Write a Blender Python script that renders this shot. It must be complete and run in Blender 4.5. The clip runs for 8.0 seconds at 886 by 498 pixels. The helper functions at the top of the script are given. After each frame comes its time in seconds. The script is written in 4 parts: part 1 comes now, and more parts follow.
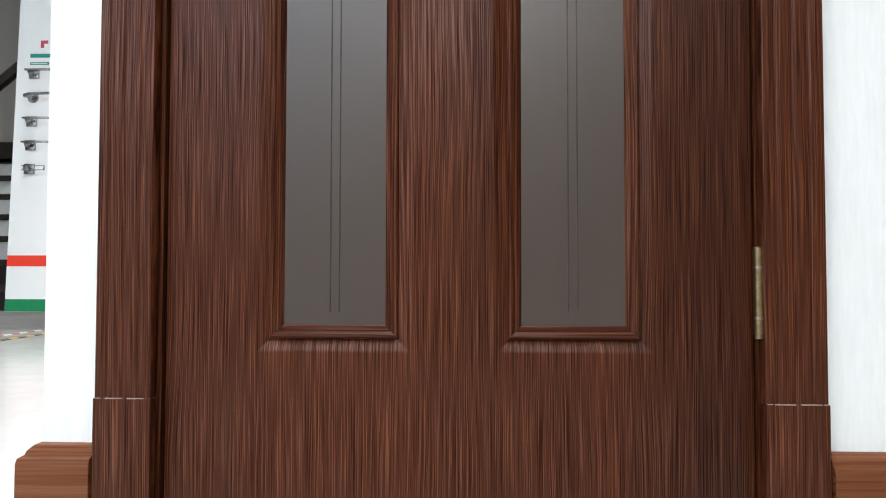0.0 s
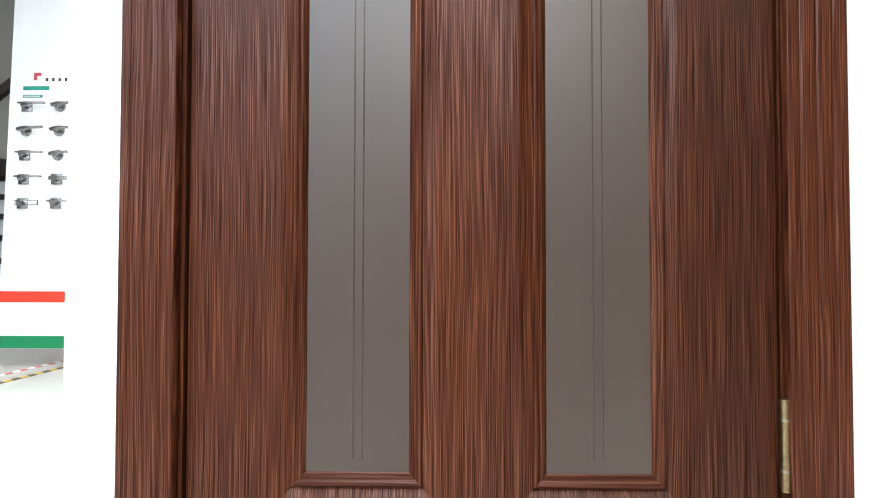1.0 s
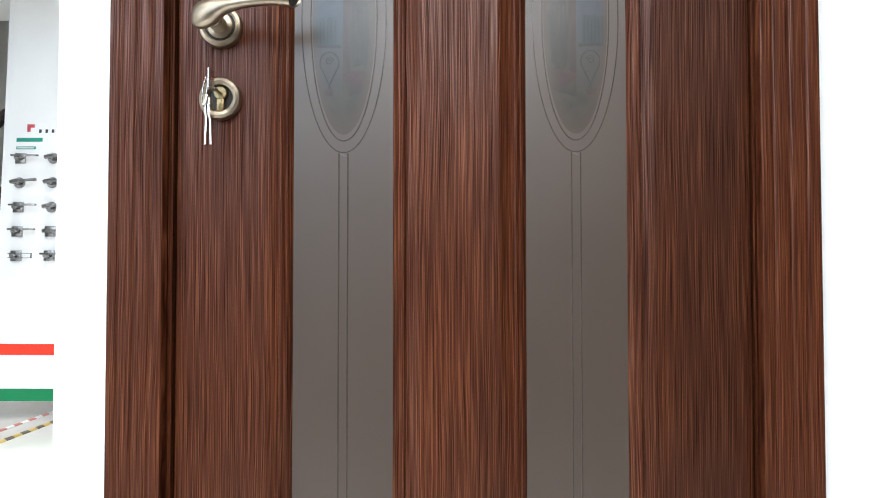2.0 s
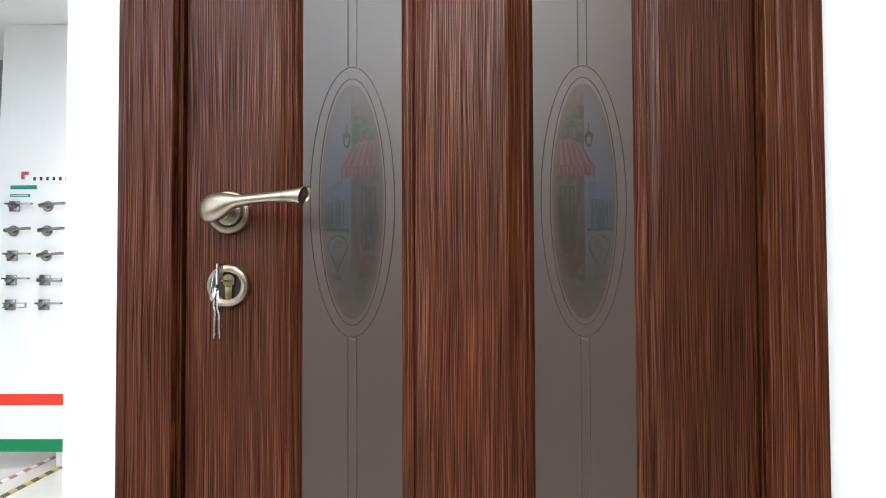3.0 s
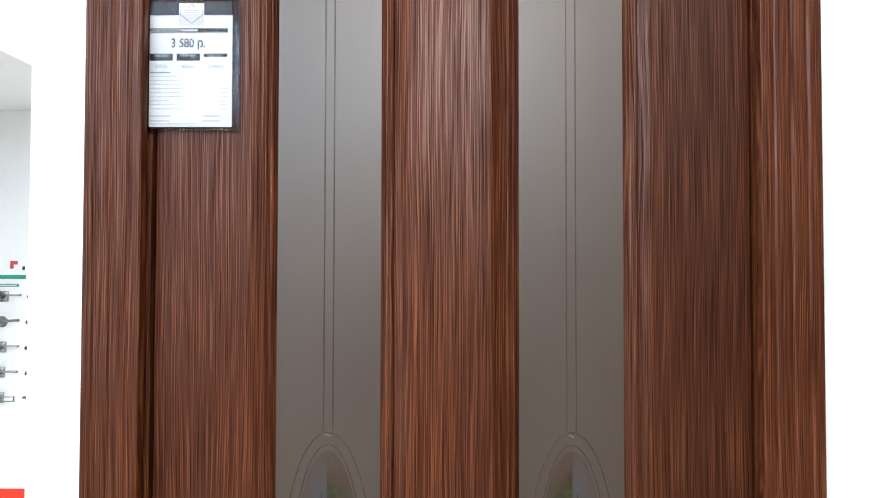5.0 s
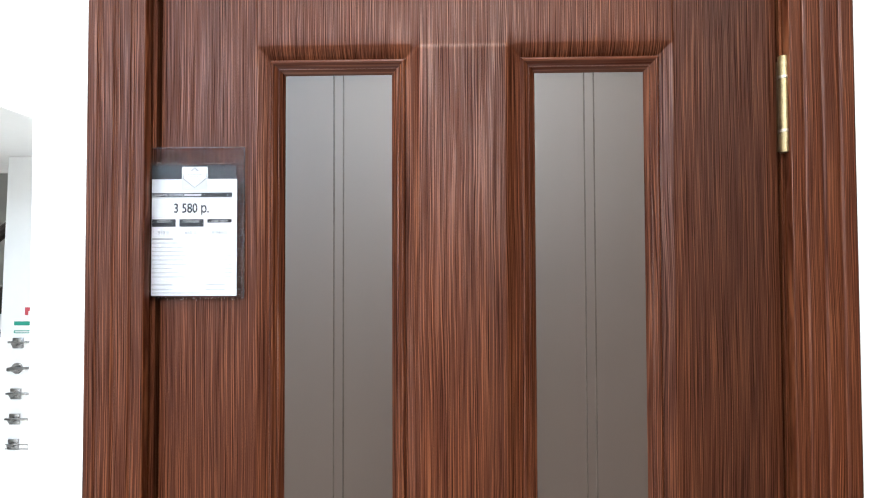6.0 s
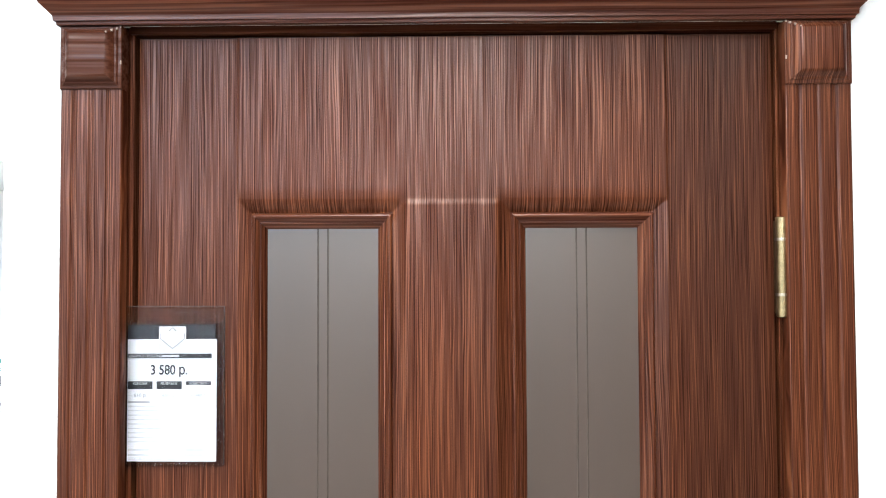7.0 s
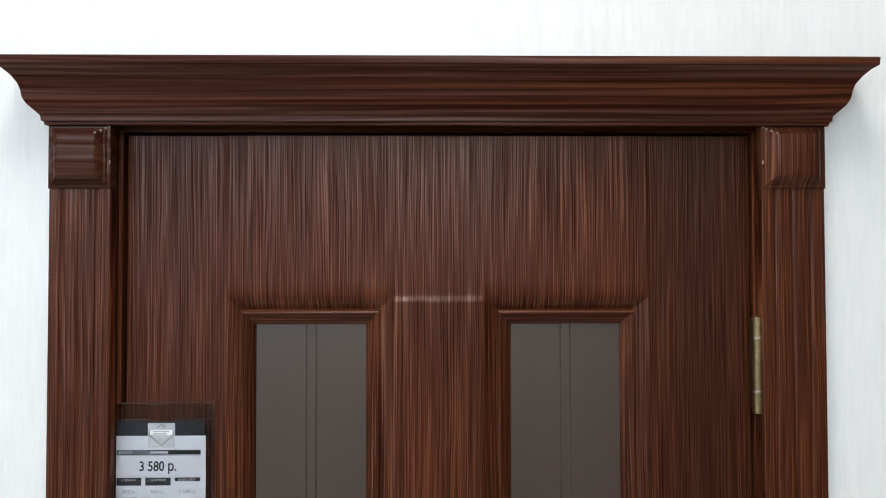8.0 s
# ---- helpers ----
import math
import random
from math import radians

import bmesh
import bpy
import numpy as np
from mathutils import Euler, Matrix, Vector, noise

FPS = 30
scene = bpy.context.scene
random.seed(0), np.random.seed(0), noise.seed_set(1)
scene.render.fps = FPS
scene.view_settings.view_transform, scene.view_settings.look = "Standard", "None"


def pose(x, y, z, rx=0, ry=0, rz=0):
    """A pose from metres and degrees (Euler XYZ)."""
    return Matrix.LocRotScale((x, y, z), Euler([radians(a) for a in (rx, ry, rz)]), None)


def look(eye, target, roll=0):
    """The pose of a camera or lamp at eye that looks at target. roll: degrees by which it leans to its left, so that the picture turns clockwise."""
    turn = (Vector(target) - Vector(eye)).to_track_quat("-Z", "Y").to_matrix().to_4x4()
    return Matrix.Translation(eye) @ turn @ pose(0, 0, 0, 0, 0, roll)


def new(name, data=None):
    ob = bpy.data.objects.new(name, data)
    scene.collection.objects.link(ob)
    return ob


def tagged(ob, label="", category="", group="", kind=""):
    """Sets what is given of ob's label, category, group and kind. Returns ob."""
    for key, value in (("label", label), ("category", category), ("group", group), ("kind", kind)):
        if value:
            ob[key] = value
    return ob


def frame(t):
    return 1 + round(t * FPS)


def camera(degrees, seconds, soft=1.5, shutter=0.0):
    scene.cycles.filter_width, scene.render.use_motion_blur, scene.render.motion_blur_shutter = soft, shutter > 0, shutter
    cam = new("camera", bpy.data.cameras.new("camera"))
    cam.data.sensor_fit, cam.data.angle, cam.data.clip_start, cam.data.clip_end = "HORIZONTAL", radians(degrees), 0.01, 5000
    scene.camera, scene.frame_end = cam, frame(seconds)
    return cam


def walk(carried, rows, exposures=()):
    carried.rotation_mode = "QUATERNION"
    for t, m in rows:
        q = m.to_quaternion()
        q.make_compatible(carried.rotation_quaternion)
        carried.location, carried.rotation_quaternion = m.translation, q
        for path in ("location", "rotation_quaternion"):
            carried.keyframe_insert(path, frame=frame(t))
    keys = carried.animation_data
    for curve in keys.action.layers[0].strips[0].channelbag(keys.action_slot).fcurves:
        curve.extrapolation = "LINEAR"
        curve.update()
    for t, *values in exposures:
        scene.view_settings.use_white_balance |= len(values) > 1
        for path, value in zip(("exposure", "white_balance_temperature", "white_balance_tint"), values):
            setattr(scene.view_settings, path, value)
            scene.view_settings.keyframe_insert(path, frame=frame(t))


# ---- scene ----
cam = camera(66.0, 8.0, soft=1.05)
PATH = [
    (0, (0.021, -0.81, 0.284), (-0.06, 1.187, 0.348), 0.1),
    (0.5, (0.006, -0.812, 0.361), (-0.058, 1.186, 0.417), 0.1),
    (1, (-0.021, -0.808, 0.46), (-0.071, 1.19, 0.52), 0.1),
    (1.5, (-0.007, -0.818, 0.571), (-0.056, 1.181, 0.636), -0.0),
    (1.7, (0.0006, -0.822, 0.627), (-0.0464, 1.176, 0.685), -0.0),
    (2.8, (-0.021, -0.8305, 0.8945), (-0.0451, 1.1685, 0.951), -0.2),
    (3, (-0.022, -0.832, 0.936), (-0.043, 1.167, 0.992), -0.2),
    (3.5, (-0.013, -0.836, 1.04), (-0.03, 1.163, 1.097), -0.1),
    (4, (-0.012, -0.829, 1.142), (-0.026, 1.17, 1.197), -0.1),
    (4.5, (0.002, -0.814, 1.26), (-0.011, 1.186, 1.313), 0.0),
    (5, (0.0, -0.797, 1.381), (-0.02, 1.202, 1.433), 0.1),
    (5.2, (0.0, -0.790, 1.4265), (-0.0412, 1.209, 1.4793), 0.1),
    (6.3, (0.0007, -0.758, 1.632), (-0.0613, 1.240, 1.6984), -0.2),
    (6.5, (0.001, -0.753, 1.677), (-0.05, 1.245, 1.744), -0.2),
    (7, (0.002, -0.745, 1.753), (-0.029, 1.254, 1.809), -0.2),
    (7.5, (-0.006, -0.754, 1.808), (-0.005, 1.246, 1.856), -0.2),
    (8, (-0.006, -0.762, 1.863), (0.023, 1.237, 1.911), -0.1),
]
EXPOSURES = [(0, -0.5), (0.5, 0.05), (1, 0.12), (1.5, 0.02), (3, -0.24), (3.5, -0.28), (4.5, -0.22), (5, -0.04), (6.5, 0.22), (7, 0.3), (7.5, -0.3), (8, -1.04)]
walk(cam, [(t, look(eye, target, roll)) for t, eye, target, roll in PATH], EXPOSURES)

# ---- light: daylight from a shop window behind and to one side, ceiling panels, added fill ----
world = bpy.data.worlds.new("world")
scene.world = world
world.use_nodes = True
wn = world.node_tree
sky = wn.nodes.new("ShaderNodeTexSky")
sky.sky_type, sky.sun_disc, sky.sun_elevation, sky.sun_rotation = "NISHITA", False, radians(35), radians(200)
wn.links.new(sky.outputs["Color"], wn.nodes["Background"].inputs["Color"])
wn.nodes["Background"].inputs["Strength"].default_value = 0.12


def area_lamp(name, m, sx, sy, watts, colour):
    data = bpy.data.lights.new(name, "AREA")
    data.shape, data.size, data.size_y, data.energy, data.color = "RECTANGLE", sx, sy, watts, colour
    ob = new(name, data)
    ob.matrix_world = m
    return ob


CEIL = 3.3
Y_SOUTH = -4.2
# assumed, all out of view; last three added as fill: back room, right side
PANELS = [(-0.10, -0.66), (0.0, -3.15), (0.0, -3.78), (-1.9, -1.55), (-1.9, -3.1), (-1.0, 1.2), (-2.3, 3.33), (1.6, -2.3)]
POWER = [40, 54, 54, 28, 16, 62, 30, 12]
for (px, py), watts in zip(PANELS, POWER):
    area_lamp("assumed_ceiling_lamp", look((px, py, CEIL - 0.035), (px, py, 0)), 0.56, 0.56, watts, (1.0, 0.97, 0.925))
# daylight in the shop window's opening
area_lamp("unseen_daylight_fill", look((-3.12, -2.4, 1.45), (-1.0, -1.9, 1.2)), 2.2, 2.0, 38, (0.86, 0.93, 1.0))
area_lamp("unseen_daylight_fill", look((-2.02, Y_SOUTH + 0.03, 2.84), (-2.02, 0, 2.84)), 2.0, 0.66, 66, (0.46, 0.72, 1.0))
area_lamp("unseen_daylight_fill", look((-2.30, Y_SOUTH + 0.03, 1.65), (-2.30, 0, 1.65)), 1.5, 1.5, 11, (0.45, 0.72, 1.0))

# added fill lamp, unseen, for sheen on the middle stile and top rail
area_lamp("unseen_daylight_fill", look((0.0, Y_SOUTH + 0.03, 2.74), (0.0, 0, 2.74)), 1.18, 0.86, 62, (0.86, 0.93, 1.0))

# ---- materials ----


def material(name):
    mat = bpy.data.materials.new(name)
    mat.use_nodes = True
    nt = mat.node_tree
    return mat, nt, nt.nodes["Principled BSDF"]


def node(nt, kind, **values):
    n = nt.nodes.new(kind)
    for key, value in values.items():
        n.inputs[key].default_value = value
    return n


def ramp(nt, source, stops):
    r = nt.nodes.new("ShaderNodeValToRGB")
    while len(r.color_ramp.elements) < len(stops):
        r.color_ramp.elements.new(0.5)
    for e, (at, c) in zip(r.color_ramp.elements, stops):
        e.position, e.color = at, (*c, 1)
    nt.links.new(source, r.inputs[0])
    return r.outputs[0]


def stretched(nt, scale, wave=0.0):
    """World position, stretched; wave: metres of slow sideways wander of the grain."""
    geo = nt.nodes.new("ShaderNodeNewGeometry")
    out = geo.outputs["Position"]
    if wave:
        slow = node(nt, "ShaderNodeTexNoise", Scale=5.0, Detail=2.0)
        nt.links.new(out, slow.inputs["Vector"])
        off = nt.nodes.new("ShaderNodeVectorMath")
        off.operation = "MULTIPLY_ADD"
        nt.links.new(slow.outputs["Color"], off.inputs[0])
        off.inputs[1].default_value = (wave, wave, wave)
        nt.links.new(out, off.inputs[2])
        out = off.outputs[0]
    mul = nt.nodes.new("ShaderNodeVectorMath")
    mul.operation = "MULTIPLY"
    mul.inputs[1].default_value = scale
    nt.links.new(out, mul.inputs[0])
    return mul.outputs[0]


def mix(nt, a, b, fac, mode="MIX"):
    m = nt.nodes.new("ShaderNodeMix")
    m.data_type, m.blend_type = "RGBA", mode
    for slot, v in ((0, fac), (6, a), (7, b)):
        if isinstance(v, (float, int)):
            m.inputs[slot].default_value = v
        elif isinstance(v, tuple):
            m.inputs[slot].default_value = (*v, 1)
        else:
            nt.links.new(v, m.inputs[slot])
    return m.outputs[2]


def bump(nt, bsdf, height, strength, distance):
    b = node(nt, "ShaderNodeBump", Strength=strength, Distance=distance)
    nt.links.new(height, b.inputs["Height"])
    nt.links.new(b.outputs[0], bsdf.inputs["Normal"])


def grain_place(nt, along, wander, waver):
    """Place on the film, shifted sideways by a slow wander and a small quick waver of the grain."""
    geo = nt.nodes.new("ShaderNodeNewGeometry")
    out = geo.outputs["Position"]
    for freq, size in (((3.0, 9.0, 14.0), wander), ((22.0, 30.0, 90.0), waver)):
        slow = node(nt, "ShaderNodeTexNoise", Scale=1.0, Detail=1.0)
        nt.links.new(scaled(nt, geo.outputs["Position"], freq if along == "x" else freq[::-1]), slow.inputs["Vector"])
        off = nt.nodes.new("ShaderNodeVectorMath")
        off.operation = "MULTIPLY_ADD"
        off.inputs[1].default_value = (size, 0.0, size)
        nt.links.new(slow.outputs["Color"], off.inputs[0])
        nt.links.new(out, off.inputs[2])
        out = off.outputs[0]
    return out


def scaled(nt, place, factors):
    m = nt.nodes.new("ShaderNodeVectorMath")
    m.operation = "MULTIPLY"
    m.inputs[1].default_value = factors
    nt.links.new(place, m.inputs[0])
    return m.outputs[0]


# broad film bands plus painted light falloff to the right: metres across, share of the mean tone
LEAF_FALLOFF_BANDS = [(-0.35, 1.04), (-0.27, 0.92), (-0.21, 1.06), (-0.05, 1.14), (0.02, 1.00), (0.045, 0.90), (0.075, 1.00), (0.21, 0.98), (0.245, 0.76), (0.30, 0.60), (0.35, 0.64)]


def wood(name, along, dark, mid, light, rough=0.37, fine=800.0, relief=0.12, wander=0.012, waver=0.0014, bands=()):
    """Printed wood-grain film: close thin pale lines along one axis, fainter hairs between them, broad tone bands;
    bands also carry painted light falloff.
    """
    mat, nt, bsdf = material(name)
    a = {"x": (0.006, 1, 1), "z": (1, 0.06, 0.008), "post": (1, 1, 0.008)}[along]
    place = grain_place(nt, along, wander, waver)
    thin = node(nt, "ShaderNodeTexNoise", Scale=1.0, Detail=2.0, Roughness=0.55)
    nt.links.new(scaled(nt, place, tuple(fine * v for v in a)), thin.inputs["Vector"])
    hair = node(nt, "ShaderNodeTexNoise", Scale=1.0, Detail=2.0, Roughness=0.6)
    nt.links.new(scaled(nt, place, tuple(1500.0 * v for v in a)), hair.inputs["Vector"])
    wide = (0.06, 1, 1) if along == "x" else (1, 0.1, 0.06)
    band = node(nt, "ShaderNodeTexNoise", Scale=1.0, Detail=3.0, Roughness=0.5)
    nt.links.new(scaled(nt, place, tuple(48.0 * v for v in wide)), band.inputs["Vector"])
    streak = ramp(nt, thin.outputs[0], [(0.34, dark), (0.46, mid), (0.53, mid), (0.67, light)])
    strip = ramp(nt, band.outputs[0], [(0.3, (0.84, 0.81, 0.80)), (0.7, (1.12, 1.12, 1.12))])
    lines = ramp(nt, hair.outputs[0], [(0.34, (0.66, 0.62, 0.60)), (0.48, (1, 1, 1)), (0.66, (1.18, 1.20, 1.20))])
    c = mix(nt, streak, strip, 1.0, "MULTIPLY")
    c = mix(nt, c, lines, 0.7, "MULTIPLY")
    # leaf only: colour darkened across x where less light and sheen reach it
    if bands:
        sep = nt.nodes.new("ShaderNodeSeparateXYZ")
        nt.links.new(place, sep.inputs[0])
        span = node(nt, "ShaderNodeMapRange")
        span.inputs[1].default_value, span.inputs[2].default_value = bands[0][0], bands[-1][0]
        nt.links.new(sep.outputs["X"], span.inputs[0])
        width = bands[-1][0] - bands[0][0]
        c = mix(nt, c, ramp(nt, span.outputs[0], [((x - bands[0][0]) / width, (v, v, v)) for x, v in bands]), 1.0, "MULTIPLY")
    nt.links.new(c, bsdf.inputs["Base Color"])
    # pores are matt, the film between them has a satin sheen
    nt.links.new(ramp(nt, thin.outputs[0], [(0.38, (rough + 0.22,) * 3), (0.6, (rough - 0.03,) * 3)]), bsdf.inputs["Roughness"])
    nt.links.new(ramp(nt, thin.outputs[0], [(0.36, (0.09,) * 3), (0.62, (0.31,) * 3)]), bsdf.inputs["Specular IOR Level"])
    bump(nt, bsdf, mix(nt, thin.outputs[0], hair.outputs[0], 0.3), relief, 0.0005)
    return mat


FILM_TONES = ((0.0225, 0.0046, 0.0013), (0.060, 0.0146, 0.0045), (0.145, 0.0475, 0.0190))
WOOD_LEAF = wood("walnut_film_leaf_shaded", "z", *FILM_TONES, bands=LEAF_FALLOFF_BANDS)
WOOD = wood("walnut_film_upright", "z", *FILM_TONES)
WOOD_X = wood("walnut_film_level", "x", (0.030, 0.0056, 0.0016), (0.057, 0.0128, 0.0040), (0.112, 0.0320, 0.0112), fine=300.0, waver=0.0008)
WOOD_BLOCK = wood("walnut_film_block", "x", (0.036, 0.0088, 0.0030), (0.052, 0.0135, 0.0047), (0.074, 0.0215, 0.0082), fine=150.0, relief=0.05, waver=0.0006)
WOOD_POST = wood("walnut_film_jamb", "post", *FILM_TONES)
SKIRT = wood("orange_brown_wood", "x", (0.075, 0.022, 0.008), (0.15, 0.050, 0.019), (0.22, 0.085, 0.035), 0.4, 120.0, 0.2)


def plain(name, colour, rough, metal=0.0, grain=60.0, vary=0.12, relief=0.1, depth=0.0005):
    mat, nt, bsdf = material(name)
    big = node(nt, "ShaderNodeTexNoise", Scale=grain, Detail=4.0)
    small = node(nt, "ShaderNodeTexNoise", Scale=grain * 9, Detail=2.0)
    for n in (big, small):
        nt.links.new(stretched(nt, (1, 1, 1)), n.inputs["Vector"])
    both = mix(nt, big.outputs[0], small.outputs[0], 0.4)
    low, high = (tuple(min(1.0, v * k) for v in colour) for k in (1 - vary, 1 + vary))
    nt.links.new(ramp(nt, both, [(0.35, low), (0.65, high)]), bsdf.inputs["Base Color"])
    nt.links.new(ramp(nt, both, [(0.35, (rough * 0.85,) * 3), (0.65, (min(1, rough * 1.15),) * 3)]), bsdf.inputs["Roughness"])
    bsdf.inputs["Metallic"].default_value = metal
    if relief:
        bump(nt, bsdf, both, relief, depth)
    return mat


def wall_vinyl():
    """White vinyl wallpaper with short upright brush strokes in relief."""
    mat, nt, bsdf = material("white_vinyl_wallpaper")
    a = node(nt, "ShaderNodeTexNoise", Scale=1.0, Detail=4.0, Roughness=0.6)
    nt.links.new(stretched(nt, (190, 190, 22), 0.012), a.inputs["Vector"])
    b = node(nt, "ShaderNodeTexNoise", Scale=1.0, Detail=3.0)
    nt.links.new(stretched(nt, (30, 30, 5), 0.01), b.inputs["Vector"])
    c = mix(nt, a.outputs[0], b.outputs[0], 0.35)
    nt.links.new(ramp(nt, c, [(0.36, (0.755, 0.765, 0.75)), (0.5, (0.785, 0.795, 0.78)), (0.66, (0.82, 0.825, 0.815))]), bsdf.inputs["Base Color"])
    nt.links.new(ramp(nt, c, [(0.4, (0.62,) * 3), (0.62, (0.38,) * 3)]), bsdf.inputs["Roughness"])
    bump(nt, bsdf, c, 0.22, 0.0010)
    return mat


VINYL = wall_vinyl()
PAINT = plain("white_wall_paint", (0.80, 0.81, 0.81), 0.7, grain=3.0, vary=0.02, relief=0.05)
CEILING = plain("white_ceiling_paint", (0.84, 0.84, 0.83), 0.8, grain=2.0, vary=0.015, relief=0.05)
TILE = plain("white_glossy_floor_tile", (0.80, 0.80, 0.78), 0.16, grain=2.0, vary=0.03, relief=0.0)
BRONZE = plain("brushed_antique_brass", (0.36, 0.305, 0.235), 0.36, 1.0, 90, 0.14, 0.08)
BRASS = plain("worn_brass", (0.27, 0.20, 0.105), 0.38, 1.0, 120, 0.30, 0.12)
STEEL = plain("bright_key_steel", (0.72, 0.71, 0.69), 0.24, 1.0, 140, 0.1, 0.0)
CHROME = plain("satin_chrome", (0.30, 0.30, 0.30), 0.25, 1.0, 60, 0.15, 0.0)
# near-black colour standing for shade in slits, hollows and the door gap
RECESS_SHADE = plain("painted_recess_shade", (0.02, 0.017, 0.014), 0.6, grain=80)
PAPER = plain("white_paper", (0.83, 0.84, 0.86), 0.75, grain=40, vary=0.01, relief=0.03)
INK = plain("black_print", (0.02, 0.021, 0.028), 0.5, grain=200)
GREY_INK = plain("grey_print", (0.33, 0.34, 0.35), 0.6, grain=200)
PALE_INK = plain("pale_grey_print", (0.62, 0.63, 0.64), 0.6, grain=200)
BOARD = plain("white_laminate", (0.82, 0.83, 0.83), 0.35, grain=3, vary=0.01, relief=0.0)
RED = plain("red_vinyl_stripe", (0.78, 0.040, 0.016), 0.75, grain=30, vary=0.05)
GREEN = plain("green_vinyl_stripe", (0.0, 0.21, 0.075), 0.75, grain=30, vary=0.05)
MUTED_RED = plain("muted_red_label", (0.52, 0.06, 0.08), 0.45, grain=30, vary=0.05)
TEAL = plain("teal_vinyl_label", (0.0, 0.26, 0.18), 0.45, grain=30, vary=0.05)
TREAD = plain("dark_stained_tread", (0.02, 0.014, 0.012), 0.4, grain=20, vary=0.2)
# for unseen surfaces, kept dark so the door and glass reflect little
UNSEEN_DARK = plain("unseen_dark_brown", (0.075, 0.058, 0.047), 0.7, grain=4, vary=0.1)
STAIRWALL = plain("grey_beige_plaster", (0.45, 0.44, 0.41), 0.8, grain=6, vary=0.06)


def frosted_glass():
    mat, nt, bsdf = material("frosted_bronze_glass")
    n = node(nt, "ShaderNodeTexNoise", Scale=1.0, Detail=2.0)
    nt.links.new(stretched(nt, (9, 9, 3)), n.inputs["Vector"])
    nt.links.new(ramp(nt, n.outputs[0], [(0.3, (0.060, 0.041, 0.031)), (0.7, (0.067, 0.046, 0.035))]), bsdf.inputs["Base Color"])
    bsdf.inputs["Transmission Weight"].default_value = 0.1
    bsdf.inputs["Roughness"].default_value = 0.40
    bsdf.inputs["IOR"].default_value = 1.60
    fine = node(nt, "ShaderNodeTexNoise", Scale=1600.0, Detail=1.0)
    nt.links.new(stretched(nt, (1, 1, 1)), fine.inputs["Vector"])
    bump(nt, bsdf, fine.outputs[0], 0.10, 0.0002)
    return mat


FROST = frosted_glass()
GROOVE = plain("engraved_glass_line", (0.060, 0.047, 0.038), 0.2, grain=80, vary=0.2, relief=0.0)
# paler than the glass, to stand for a highlight
GLINT = plain("pale_glint_glass", (0.16, 0.16, 0.16), 0.1, grain=80, vary=0.1, relief=0.0)


def clear_film():
    mat, nt, bsdf = material("clear_plastic_sleeve")
    bsdf.inputs["Base Color"].default_value = (0.95, 0.95, 0.96, 1)
    bsdf.inputs["Roughness"].default_value = 0.08
    bsdf.inputs["IOR"].default_value = 1.12
    bsdf.inputs["Transmission Weight"].default_value = 1.0
    return mat


FILM = clear_film()


def lamp_glow():
    mat, nt, bsdf = material("lit_diffuser")
    bsdf.inputs["Emission Color"].default_value = (1.0, 0.95, 0.88, 1)
    bsdf.inputs["Emission Strength"].default_value = 4.0
    return mat


GLOW = lamp_glow()

# ---- building helpers ----


def mesh_of(bm, name, mat, smooth=None):
    bmesh.ops.recalc_face_normals(bm, faces=bm.faces)
    me = bpy.data.meshes.new(name)
    bm.to_mesh(me)
    bm.free()
    for m in mat if isinstance(mat, list) else [mat]:
        me.materials.append(m)
    if smooth is not None:
        me.shade_smooth()
        me.set_sharp_from_angle(angle=radians(smooth))
    return me


def thing(name, at, label, category, group=""):
    e = new(name)
    e.location, e.empty_display_size = at, 0.05
    return tagged(e, label, category, group)


def part(name, bm, mat, parent, label="", smooth=None):
    """Vertices come in world metres; the part hangs under its thing (or under a part of it)."""
    root = Vector(parent.location) + (Vector(parent.parent.location) if parent.parent else Vector())
    bmesh.ops.translate(bm, verts=bm.verts, vec=-root)
    ob = new(name, mesh_of(bm, name, mat, smooth))
    ob.parent = parent
    return tagged(ob, label)


def structure(name, bm, mat, label, category, smooth=None):
    return tagged(new(name, mesh_of(bm, name, mat, smooth)), label, category, kind="structure")


def box(x0, x1, y0, y1, z0, z1, bevel=0.0, bm=None):
    bm = bm or bmesh.new()
    made = bmesh.ops.create_cube(bm, size=1.0)["verts"]
    for v in made:
        v.co = ((x0 + x1) / 2 + v.co.x * (x1 - x0), (y0 + y1) / 2 + v.co.y * (y1 - y0), (z0 + z1) / 2 + v.co.z * (z1 - z0))
    if bevel:
        edges = list({e for v in made for e in v.link_edges})
        bmesh.ops.bevel(bm, geom=edges, offset=bevel, segments=2, profile=0.5, affect="EDGES")
    return bm


def rings(loops, closed=True, caps=True, bm=None):
    """Skin a row of loops of equal length."""
    bm = bm or bmesh.new()
    vs = [[bm.verts.new(p) for p in loop] for loop in loops]
    n = len(vs[0])
    for a, b in zip(vs, vs[1:]):
        for i in range(n if closed else n - 1):
            j = (i + 1) % n
            bm.faces.new((a[i], a[j], b[j], b[i]))
    if caps:
        bm.faces.new(vs[0][::-1])
        bm.faces.new(vs[-1])
    return bm


def lathe(cx, cz, profile, n=48, bm=None):
    """Turned about the y axis through (cx, cz); profile: (radius, y)."""
    loops = [[(cx + r * math.cos(2 * math.pi * k / n), y, cz + r * math.sin(2 * math.pi * k / n)) for k in range(n)] for r, y in profile]
    return rings(loops, bm=bm)


